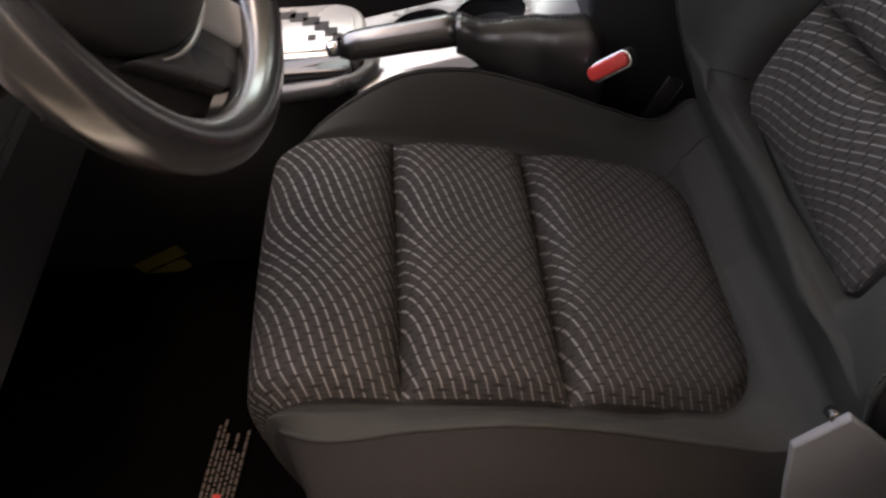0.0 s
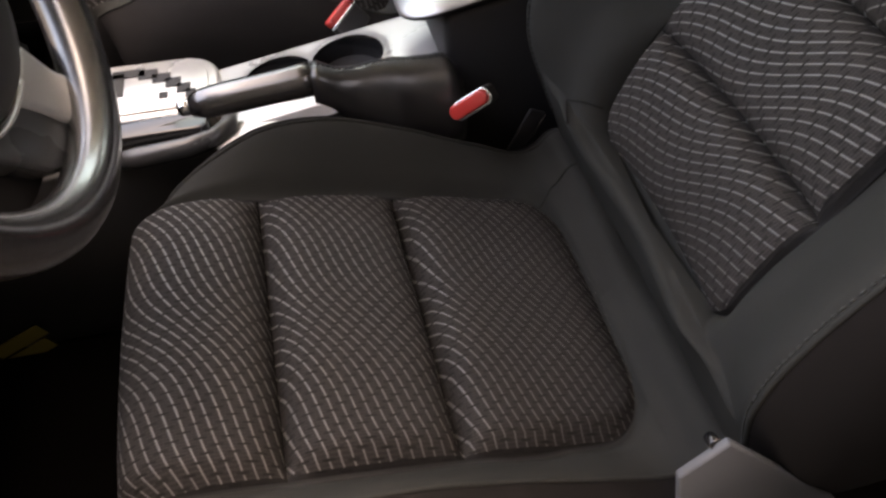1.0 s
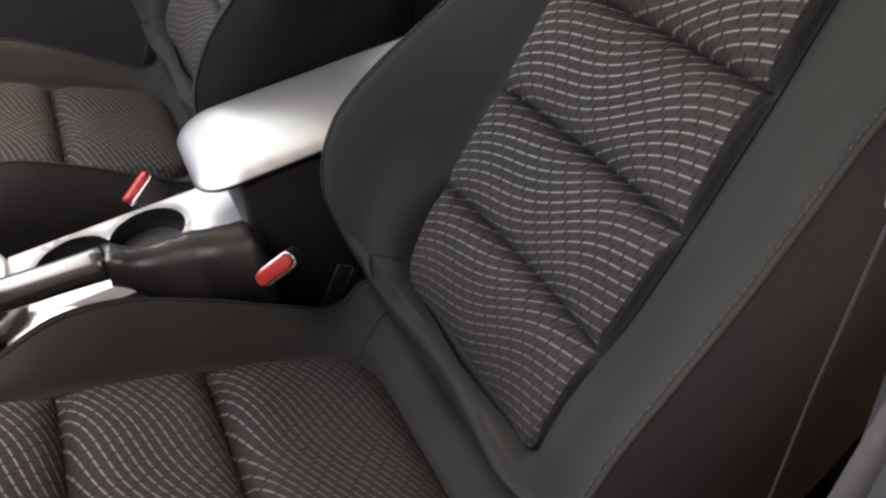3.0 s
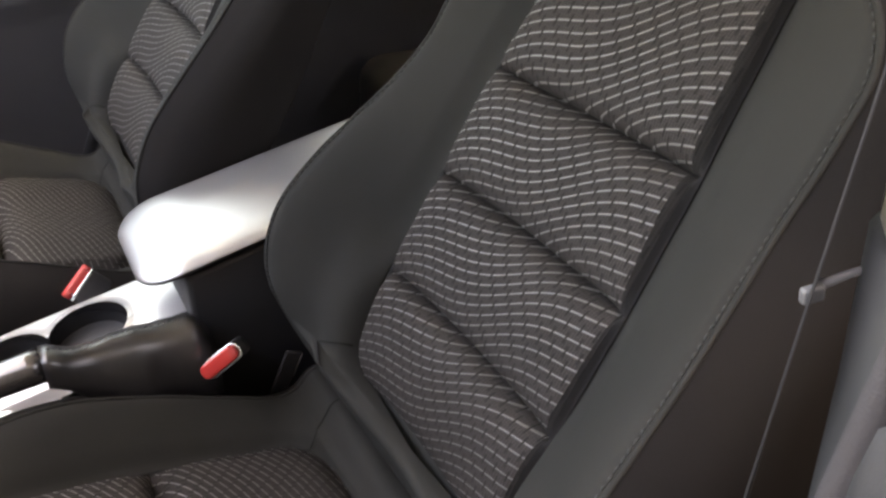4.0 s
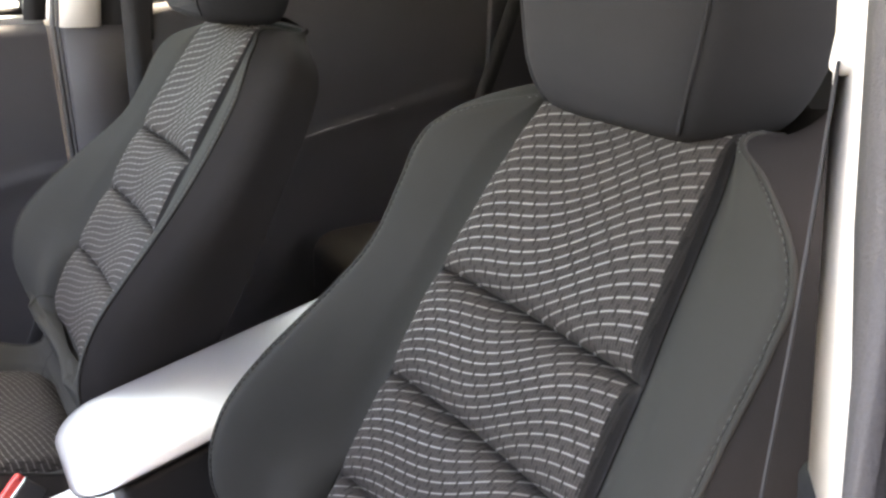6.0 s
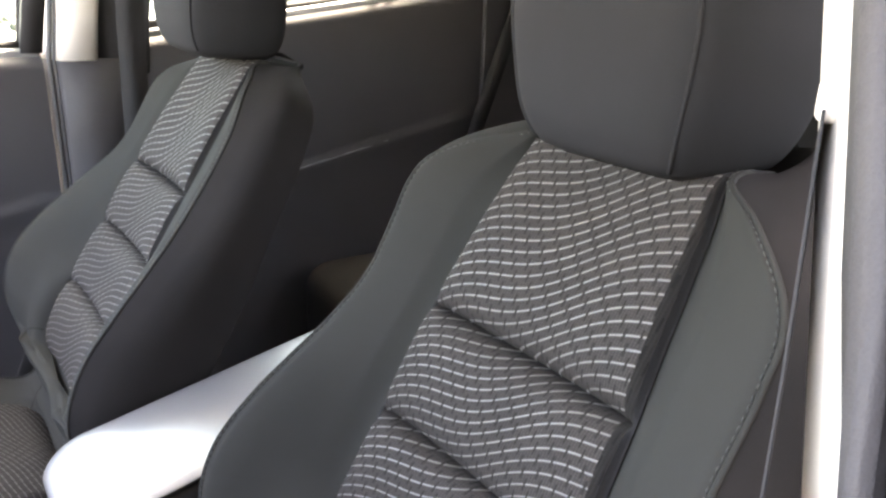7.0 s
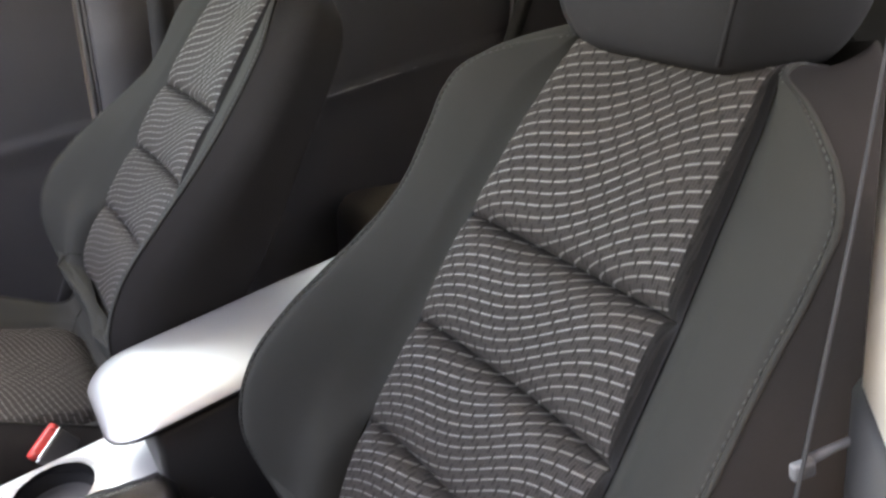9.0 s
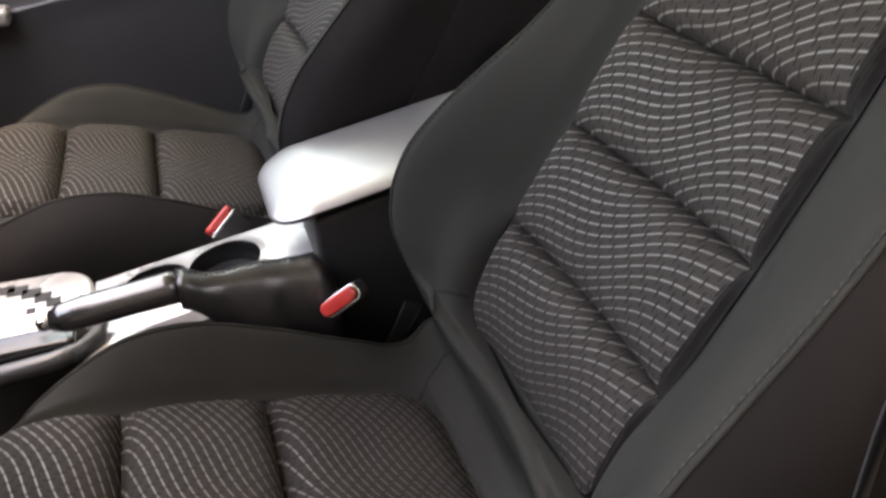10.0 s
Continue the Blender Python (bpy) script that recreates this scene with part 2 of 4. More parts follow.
def slab(points, thick, bevel):
    """A plate under an outline whose points have heights of their own."""
    bm = bmesh.new()
    top = [bm.verts.new(p) for p in points]
    low = [bm.verts.new((x, y, z - thick)) for x, y, z in points]
    bm.faces.new(top)
    bm.faces.new(list(reversed(low)))
    for i in range(len(top)):
        k = (i + 1) % len(top)
        bm.faces.new((top[i], low[i], low[k], top[k]))
    bmesh.ops.recalc_face_normals(bm, faces=bm.faces)
    bmesh.ops.bevel(bm, geom=list(bm.edges), offset=bevel, segments=3, profile=0.5, affect="EDGES")
    return bm


def join(*many):
    """One bmesh out of several."""
    out = bmesh.new()
    for bm in many:
        me = bpy.data.meshes.new("tmp")
        bm.to_mesh(me)
        bm.free()
        out.from_mesh(me)
        bpy.data.meshes.remove(me)
    return out


def turned(bm, m):
    bmesh.ops.transform(bm, matrix=m, verts=bm.verts)
    return bm


def rounded(x0, x1, y0, y1, r, n=6):
    """Outline of a rectangle with round corners."""
    pts = []
    for cx, cy, a0 in ((x1 - r, y1 - r, 0), (x0 + r, y1 - r, 90), (x0 + r, y0 + r, 180), (x1 - r, y0 + r, 270)):
        for i in range(n + 1):
            a = radians(a0 + 90 * i / n)
            pts.append((cx + r * math.cos(a), cy + r * math.sin(a)))
    return pts


def table(xs, *cols):
    """Smooth curves through rows of values."""
    xs = np.array(xs, float)

    def curve(col):
        ys = np.array(col, float)
        d = np.gradient(ys, xs)

        def at(x):
            x = min(max(x, xs[0]), xs[-1])
            i = min(int(np.searchsorted(xs, x, "right")) - 1, len(xs) - 2)
            h = xs[i + 1] - xs[i]
            t = (x - xs[i]) / h
            return float((2 * t**3 - 3 * t**2 + 1) * ys[i] + (t**3 - 2 * t**2 + t) * h * d[i] + (-2 * t**3 + 3 * t**2) * ys[i + 1] + (t**3 - t**2) * h * d[i + 1])
        return at
    return [curve(c) for c in cols]


def ease(t):
    t = min(max(t, 0.0), 1.0)
    return t * t * (3 - 2 * t)


# ---- front seats ----
LEAN_BACK = math.atan(0.54)
ALONG = Vector((math.sin(LEAN_BACK), 0, math.cos(LEAN_BACK)))
AHEAD = Vector((-math.cos(LEAN_BACK), 0, math.sin(LEAN_BACK)))
EDGE = 0.965
C_EDGE = 0.985
B_SEAMS = (-0.113, 0.0, 0.113)
B_FOOT, B_CORNER = -0.232, 0.034
B_S = (-0.32, -0.28, -0.24, -0.20, -0.16, -0.12, -0.05, 0.0, 0.05, 0.11, 0.17, 0.207, 0.226, 0.249, 0.266, 0.285, 0.300, 0.318)
b_base, b_wi, b_h, b_wr, b_wo = table(
    B_S,
    (-0.082, -0.042, -0.020, -0.006, 0.000, 0.002, 0, 0, 0, 0, -0.003, -0.005, -0.007, -0.009, -0.011, -0.014, -0.028, -0.075),
    (0.131, 0.131, 0.131, 0.131, 0.132, 0.133, 0.132, 0.131, 0.129, 0.126, 0.119, 0.115, 0.112, 0.109, 0.105, 0.101, 0.098, 0.095),
    (0.002, 0.014, 0.040, 0.067, 0.082, 0.087, 0.076, 0.058, 0.040, 0.026, 0.028, 0.033, 0.036, 0.030, 0.018, 0.006, 0.002, 0.0),
    (0.208, 0.218, 0.229, 0.235, 0.237, 0.237, 0.232, 0.225, 0.216, 0.208, 0.208, 0.205, 0.194, 0.167, 0.141, 0.108, 0.101, 0.097),
    (0.232, 0.244, 0.254, 0.262, 0.266, 0.266, 0.265, 0.262, 0.258, 0.254, 0.254, 0.251, 0.245, 0.231, 0.207, 0.162, 0.128, 0.108),
)


def b_rear(s):
    """How far the rear of the backrest lies behind its face."""
    return 0.118 - POSTURE["thin"] - 0.022 * ease((s - 0.0) / 0.28)


def b_width(s):
    """Half width of the patterned panel; its foot is rounded off."""
    if s < B_FOOT:
        return 0.0
    if s < B_FOOT + B_CORNER:
        return 0.1312 - B_CORNER + math.sqrt(max(B_CORNER**2 - (B_FOOT + B_CORNER - s) ** 2, 0.0))
    return b_wi(s)


POSTURE = {"turn": 0.0, "lift": 0.0, "slide": 0.0, "inner": 1.0, "thin": 0.0, "tall": 0.0}
PIVOT = Vector((-0.133, 0, 0.654))


def tip(p):
    """Turns a place of the backrest with the recliner."""
    d = Matrix.Rotation(radians(POSTURE["turn"]), 3, "Y") @ (Vector(p) - PIVOT) + PIVOT
    return (d.x + POSTURE["slide"], d.y, d.z - 0.45 * POSTURE["slide"])


def b_point(s, y, f):
    p = Vector((0, 0, 0.9)) + ALONG * (s + (0.012 + POSTURE["tall"]) * ease((s - 0.12) / 0.17)) + AHEAD * f
    return tip((p.x, y, p.z))


def b_puff(s):
    """Padding between the cross seams."""
    edges = (B_FOOT - 0.003, *B_SEAMS, 0.32)
    for a, b in zip(edges, edges[1:]):
        if a <= s <= b:
            d = min(s - a, b - s)
            return max(0.0215 * (1 - math.exp(-d / 0.0105)) - 0.0125 - 0.006 * math.exp(-d / 0.0022), -0.009 if s < -0.18 else -1)
    return 0.0


def b_walk(i):
    """Even steps made finer towards the foot of the backrest."""
    return -0.315 + 0.15 * i / 0.35 if i < 0.35 else -0.165 + 0.482 * (i - 0.35) / 0.65


def b_insert(s, k):
    """k from -1 to 1 across."""
    w = b_width(s)
    edge = 1 - ease((abs(k) - 0.94) / 0.06) ** 1.5
    f = b_base(s) + (b_puff(s) * (1 - 0.8 * k**10) - 0.010 * (1 - k * k)) * edge - 0.005 * (1 - edge)
    return b_point(s, k * w, f)


def b_roll(s):
    """The rounded fold under the patterned panel."""
    return 0.004 * math.exp(-(((s + 0.284) / 0.015) ** 2))


def b_cuff(s, y):
    """The padded roll that runs round the foot of the patterned panel."""
    if s > -0.06:
        return 0.0
    out, low = abs(y) - 0.1312 + B_CORNER, B_FOOT + B_CORNER - s
    d = max(math.hypot(max(out, 0.0), max(low, 0.0)) + min(max(out, low), 0.0) - B_CORNER, 0.0)
    return 0.026 * (1 - math.exp(-d / 0.007)) * math.exp(-((d / 0.034) ** 2)) * ease((-0.06 - s) / 0.10) * ease((s + 0.32) / 0.03)


def b_crown(s):
    """How much higher the rear of the backrest stands than its face."""
    return (0.032 - 0.8 * POSTURE["thin"]) * ease((s - 0.19) / 0.12)


def b_bolster(s, q, side):
    """q: 0 at the panel, 0.55 at the ridge, 1 at the back edge."""
    w, h, wr, wo, f0 = b_width(s), b_h(s), b_wr(s), b_wo(s), b_base(s)
    if POSTURE["inner"] < 1.0:
        h = h * POSTURE["inner"] if side < 0 else h * 0.84 - 0.014 * ease((s - 0.02) / 0.14)
    if q <= 0.55:
        k = q / 0.55
        y = w + (wr - w) * k
        f = f0 + b_roll(s) - 0.007 * (1 - ease(k * 3)) * (1 if w > 0 else 0) + h * ease(k * 0.92) ** 0.85 * 1.0
        f += b_cuff(s, y) * (1 - ease((k - 0.55) / 0.4)) - 0.004 * ease((k - 0.9) / 0.1)
    else:
        k = (q - 0.55) / 0.45
        top = f0 + b_roll(s) + h * ease(0.92) ** 0.85 - 0.004
        y = wr + (wo - wr) * math.sin(min(k * 1.6, 1) * math.pi / 2)
        f = top - 0.006 * ease(k * 6) - (top + b_rear(s)) * k**1.5
    return b_point(s + (b_crown(s) * ease((q - 0.55) / 0.35) if q > 0.55 else 0.0), side * y, f)


C_P = (0, 0.1, 0.2, 0.35, 0.48, 0.6, 0.7, 0.78, 0.84, 0.89, 0.95, 1.0)
c_x, c_z, c_wi0, c_h, c_wr, c_wo = table(
    C_P,
    (-0.070, -0.152, -0.22, -0.31, -0.38, -0.449, -0.505, -0.543, -0.562, -0.571, -0.571, -0.562),
    (0.612, 0.592, 0.602, 0.627, 0.642, 0.655, 0.664, 0.660, 0.645, 0.615, 0.565, 0.500),
    (0.0, 0.130, 0.156, 0.159, 0.159, 0.159, 0.158, 0.156, 0.154, 0.152, 0.150, 0.148),
    (0.020, 0.020, 0.034, 0.049, 0.057, 0.041, 0.004, -0.012, -0.014, -0.012, -0.01, -0.01),
    (0.205, 0.205, 0.206, 0.207, 0.208, 0.205, 0.194, 0.176, 0.166, 0.160, 0.157, 0.155),
    (0.245, 0.250, 0.255, 0.258, 0.260, 0.258, 0.246, 0.226, 0.212, 0.204, 0.200, 0.198),
)
C_SEAMS = (0.35, 0.60)


C_BACK = 0.078


def c_width(p):
    """Half width of the patterned panel; its rear corners are rounded off."""
    if p < C_BACK:
        return 0.0
    if p < 0.2:
        k = (p - C_BACK) / (0.2 - C_BACK)
        return 0.157 * max(1 - (1 - k) ** 4.5, 0.0) ** 0.28
    return c_wi0(p)


def c_walk(i):
    """Even steps made finer towards the rear of the cushion."""
    return 0.16 * i / 0.3 if i < 0.3 else 0.16 + 0.84 * (i - 0.3) / 0.7


def c_point(p, y, f):
    e = 0.004
    a, b = max(p - e, 0), min(p + e, 1)
    d = Vector((c_x(b) - c_x(a), 0, c_z(b) - c_z(a))).normalized()
    nrm = Vector((d.z, 0, -d.x))
    return (c_x(p) + nrm.x * f, y, c_z(p) + nrm.z * f)


def c_arc(p):
    """Length along the cushion, for the cloth."""
    return sum(math.hypot(c_x((i + 1) * p / 12) - c_x(i * p / 12), c_z((i + 1) * p / 12) - c_z(i * p / 12)) for i in range(12))


def c_puff(p):
    edges = (C_BACK, *C_SEAMS, 1.05)
    for a, b in zip(edges, edges[1:]):
        if a <= p <= b:
            d = min(p - a, b - p) * 0.53
            return 0.030 * (1 - math.exp(-d / 0.011)) - 0.0175 - 0.005 * math.exp(-d / 0.0025)
    return 0.0


def c_insert(p, k):
    edge = 1 - ease((abs(k) - 0.86) / 0.14) ** 1.3
    f = (c_puff(p) * (1 - 0.2 * k**4) + 0.003 * (1 - k * k)) * edge - 0.009 * (1 - edge)
    return c_point(p, k * c_width(p), f)


def c_roll(p):
    """The rounded fold behind the patterned panel."""
    return 0.017 * math.exp(-(((p - 0.043) / 0.022) ** 2))


def c_bolster(p, q, side):
    w, h, wr, wo = c_width(p), c_h(p), c_wr(p), c_wo(p)
    if q <= 0.5:
        k = q / 0.5
        y = w + (wr - w) * k
        f = c_roll(p) - 0.009 * (1 - ease(k * 3)) + h * ease(k * 0.93) ** 0.8
    else:
        k = (q - 0.5) / 0.5
        top = c_roll(p) + h * ease(0.93) ** 0.8
        y = wr + (wo - wr) * math.sin(min(k * 1.7, 1) * math.pi / 2)
        f = top - 0.004 * ease(k * 8) - 0.15 * k**1.6
    return c_point(p, side * y, f)


def c_on(p, y, side):
    """A place on the bolster at a given distance from the middle."""
    w = c_width(p)
    return c_bolster(p, 0.5 * max(y - w, 0) / (c_wr(p) - w), side)


def stitches(points, proud, size=0.0008, step=0.0068, length=0.0046):
    """A row of short threads along a seam."""
    pts = [Vector(p) for p in points]
    run, last = 0.0, -1.0
    rods = []
    for a, b in zip(pts, pts[1:]):
        seg = (b - a).length
        while last + step < run + seg:
            last = max(last + step, run)
            t = (last - run) / seg
            c = a.lerp(b, t)
            d = (b - a).normalized() * length / 2
            rods.append(tube([c - d + proud, c + proud * 1.6, c + d + proud], [size * 0.5, size, size * 0.5], 5))
        run += seg
    return join(*rods)


def front_seat(turn=0.0, lift=0.0, outer=-1, slide=0.0, inner=1.0, thin=0.0, tall=0.0, cloth=None):
    """turn: degrees by which the backrest leans further back; lift: how far the headrest is drawn out."""
    POSTURE.update(turn=turn, lift=lift, slide=slide, inner=inner, thin=thin, tall=tall)
    cloth = cloth or CLOTH
    seat = empty("front_seat")
    # backrest panels between the cross seams
    edges = (B_FOOT, *B_SEAMS, 0.312)
    for a, b in zip(edges, edges[1:]):
        def go(i, a=a, b=b):
            return a + (b - a) * (0.5 - 0.5 * math.cos(math.pi * i))
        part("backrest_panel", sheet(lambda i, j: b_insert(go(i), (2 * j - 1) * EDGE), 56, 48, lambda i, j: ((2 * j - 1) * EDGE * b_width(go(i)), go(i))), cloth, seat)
        for side in (1, -1):
            part("panel_edge", sheet(lambda i, j: b_insert(go(i), side * (EDGE + (1 - EDGE) * j)), 56, 8), WELT, seat)
    for side in (1, -1):
        part("backrest_bolster", sheet(lambda i, j: b_bolster(b_walk(i), 0.55 * j**1.5, side), 130, 34), FACE, seat, "smooth grey cloth side bolster")
        part("backrest_side", sheet(lambda i, j: b_bolster(b_walk(i), 0.55 + 0.45 * j, side), 90, 14), SIDE, seat, "black cloth side of the backrest")
        line = [b_bolster(-0.27 + 0.575 * i / 90, 0.548, side) for i in range(91)]
        lift = AHEAD * 0.0012
        pipe = part("piping", tube([Vector(p) + lift * 0.3 for p in line], 0.0022, 8), FACE, seat)
        part("stitching", stitches([Vector(p) - Vector((0, side * 0.0035, 0)) for p in line], AHEAD * 0.0012), THREAD, pipe, "pale grey stitching")
        if side < 0:
            continue
        part("seam", tube([b_bolster(-0.207 - 0.028 * i / 10, 0.02 + 0.32 * i / 10, side) for i in range(11)], 0.0011, 6), SIDE, seat)
        part("seam", tube([c_on(0.105 - 0.07 * i / 10, 0.136 + 0.012 * i / 10, side) for i in range(11)], 0.0010, 6), SIDE, seat)
    part("padding", sheet(lambda i, j: b_point(-0.29 + 0.14 * i, 0.28 * j - 0.14, b_base(-0.29 + 0.14 * i) + b_roll(-0.29 + 0.14 * i) - 0.0095), 40, 20), FACE, seat)
    part("padding", sheet(lambda i, j: c_point(0.22 * i, 0.30 * j - 0.15, c_roll(0.22 * i) - 0.0125), 16, 12), FACE, seat)
    shell = sheet(lambda i, j: b_point(-0.31 + 0.628 * i + b_crown(-0.31 + 0.628 * i), (2 * j - 1) * b_wo(-0.31 + 0.628 * i), -b_rear(-0.31 + 0.628 * i) - 0.018 * (1 - (2 * j - 1) ** 4)), 40, 20)
    part("top_cover", sheet(lambda i, j: b_point(0.308 + (0.010 + b_crown(0.32)) * ease(i * 1.4), (2 * j - 1) * (0.084 + 0.004 * i), (-0.045 - 0.060 * i) * b_rear(0.31) / 0.096 + 0.010 * math.sin(math.pi * i)), 12, 16), SIDE, seat, "black cloth top of the backrest")
    part("back_panel", shell, SIDE, seat, "black cloth rear of the backrest")
    # cushion
    edges = (C_BACK, *C_SEAMS, 1.0)
    for a, b in zip(edges, edges[1:]):
        part("cushion_panel", sheet(lambda i, j, a=a, b=b: c_insert(a + (b - a) * i**1.5, (2 * j - 1) * C_EDGE), 40, 48,
             lambda i, j, a=a, b=b: ((2 * j - 1) * C_EDGE * c_width(a + (b - a) * i**1.5), -c_arc(a + (b - a) * i**1.5))), CLOTH_SEAT, seat)
        for side in (1, -1):
            part("panel_edge", sheet(lambda i, j, a=a, b=b: c_insert(a + (b - a) * i**1.5, side * (C_EDGE + (1 - C_EDGE) * j)), 40, 8), WELT, seat)
    for side in (1, -1):
        part("cushion_bolster", sheet(lambda i, j: c_bolster(c_walk(i), 0.5 * j, side), 90, 16), FACE, seat, "smooth grey cloth cushion bolster")
        part("cushion_side", sheet(lambda i, j: c_bolster(c_walk(i), 0.5 + 0.5 * j, side), 70, 12), SIDE, seat, "black cloth side of the cushion")
        line = [c_bolster(0.02 + 0.8 * i / 80, 0.498, side) for i in range(81)]
        part("piping", tube(line, 0.002, 8), FACE, seat)
        part("side_cover", block(-0.50, -0.09, side * 0.25 - 0.018, side * 0.25 + 0.018, 0.40, 0.545, 0.014), PLASTIC, seat, "black plastic seat base cover")
    part("seat_base", block(-0.53, -0.10, -0.225, 0.225, 0.42, 0.52, 0.02), PLASTIC, seat)
    for side in (1, -1):
        part("seat_rail", block(-0.56, 0.02, side * 0.19 - 0.02, side * 0.19 + 0.02, 0.335, 0.42, 0.005), PLASTIC, seat)
    part("hinge_plate", turned(block(-0.010, 0.010, -0.002, 0.002, -0.034, 0.028, 0.0015), pose(-0.138, 0.231, 0.622, 0, 24, 0)), PLASTIC, seat, "dark metal hinge plate")
    part("hinge_edge", turned(block(0.0102, 0.0118, -0.0022, 0.0022, -0.026, 0.026, 0.0005), pose(-0.138, 0.231, 0.622, 0, 24, 0)), CHROME, seat, "thin bright hinge edge strip")
    if outer < 0:
        part("recliner_cover", recliner(), TRIMGREY, seat, "grey plastic recliner cover")
        part("cover_bolt", tube([(-0.170, -0.236, 0.736), (-0.171, -0.244, 0.742)], 0.0045, 12), PIANO, seat)
    head = part("headrest", headrest(), HEAD, seat, "charcoal cloth head restraint")
    for sy in (1, -1):
        line = [hr_point(0.04 + 0.92 * i / 40, math.pi - sy * radians(47)) for i in range(41)]
        part("piping", tube(line, 0.0018, 8), HEAD, head)
    for y in (-0.06, 0.06):
        part("headrest_post", tube([tip((0.170, y, 1.10)), tip((0.168, y, 1.22))], 0.0045, 12), HEAD, seat)
    return seat


def recliner():
    return prism([(-0.193, 0.715), (-0.166, 0.750), (-0.120, 0.700), (-0.03, 0.60), (-0.03, 0.53), (-0.15, 0.54), (-0.178, 0.650)], "y", -0.250, -0.243, 0.002, 2)


def hr_full(t):
    low = max(1 - min(t / 0.25, 1), 0)
    high = max((t - 0.70) / 0.30, 0)
    return math.sqrt(max(1 - low**2.2, 0.0)) * math.sqrt(max(1 - high**2.2, 0.0))


def hr_point(t, a):
    """A pad with a narrower, slightly bowed face turned forward and down."""
    e = hr_full(t)
    w = (0.109 + 0.019 * ease(t * 2.0)) * (0.72 + 0.28 * e)
    back, front = 0.094 * (0.75 + 0.25 * e), 0.048 * (0.4 + 0.6 * e)
    ca, sa = math.cos(a), math.sin(a)
    px = math.copysign(abs(ca) ** 0.30, ca)
    py = math.copysign(abs(sa) ** 0.30, sa)
    wide = w * (0.79 + 0.21 * min((px + 1) * 0.8, 1))
    bow = 0.008 * (1 - py * py) if px < 0 else 0.0
    x = 0.158 - POSTURE["thin"] - 0.016 * t + px * (back if px > 0 else front) - bow * e
    return tip((x, py * wide - 0.002, 1.150 + 0.24 * t + POSTURE["lift"]))


def headrest():
    return loft([[hr_point(i / 32, 2 * math.pi * j / 64) for j in range(64)] for i in range(33)])


driver = tagged(front_seat(), "black car seat with wavy patterned cloth panels and grey bolsters", "car seat", "front seats")
passenger = tagged(front_seat(4.0, 0.030, 1, -0.022, 0.60, 0.030, 0.022, CLOTH_FULL), "black passenger car seat with wavy patterned cloth panels and grey bolsters", "car seat", "front seats")
passenger.matrix_world = pose(-0.088, 0.742, 0)


# ---- centre console ----
def console():
    thing = empty("centre_console")
    body = [(-1.05, 0.34), (-1.05, 0.60), (-0.66, 0.622), (-0.47, 0.622), (-0.40, 0.628), (-0.23, 0.655), (-0.21, 0.65), (-0.21, 0.34)]
    part("body", prism(body, "y", 0.275, 0.428, 0.006), PLASTIC, thing)
    # cup holder deck with two round wells
    part("top_panel", cup_deck(), SILVER, thing, "satin silver panel round two cup holders")
    for x, y, r in ((-0.326, 0.362, 0.043), (-0.412, 0.360, 0.043)):
        part("cup_holder", cup(x, y, r), PIANO, thing, "deep black cup holder")
    # shifter plate and gate
    plate = part("shifter_panel", prism(rounded(-0.68, -0.478, 0.308, 0.424, 0.045), "z", 0.620, 0.658, 0.006), SILVER, thing, "satin silver shifter panel")
    part("bezel_ring", prism(rounded(-0.66, -0.492, 0.318, 0.414, 0.038), "z", 0.6575, 0.6605, 0.001), SILVER, plate)
    for x0, x1, y0, y1 in ((-0.602, -0.588, 0.352, 0.398), (-0.602, -0.565, 0.388, 0.404), (-0.572, -0.55, 0.381, 0.400), (-0.556, -0.535, 0.371, 0.389),
                           (-0.541, -0.523, 0.358, 0.377), (-0.528, -0.512, 0.345, 0.363), (-0.518, -0.506, 0.334, 0.350), (-0.548, -0.538, 0.338, 0.350)):
        part("gate_slot", block(x0, x1, y0, y1, 0.654, 0.6612, 0.0), RUBBER, plate, "black stepped shifter gate", False)
    part("indicator_window", prism(rounded(-0.60, -0.495, 0.275, 0.306, 0.008), "z", 0.630, 0.660, 0.003), PIANO, thing, "glossy black indicator window")
    part("side_rail", tube([(-0.615, 0.285, 0.631), (-0.60, 0.266, 0.638), (-0.575, 0.262, 0.641), (-0.52, 0.262, 0.645), (-0.49, 0.268, 0.648), (-0.474, 0.285, 0.650), (-0.470, 0.31, 0.65)], [0.006, 0.010, 0.012, 0.012, 0.011, 0.010, 0.009], 14), BLADE, thing, "dark satin trim rail")
    part("brake_tray", prism(rounded(-0.49, -0.415, 0.252, 0.292, 0.010), "z", 0.600, 0.644, 0.004), SILVER, thing, "silver tray under the handbrake")
    # storage box under the armrest
    part("storage_box", prism([(-0.222, 0.36), (-0.222, 0.745), (0.15, 0.820), (0.15, 0.36)], "y", 0.290, 0.450, 0.008), PLASTIC, thing)
    lid = part("armrest_lid", armrest(0), PLASTIC, thing, "black armrest lid")
    part("armrest_pad", armrest(1), LID, lid, "padded grey vinyl top")
    return thing


def deck_z(x):
    return 0.668 + 0.18 * (x + 0.30)


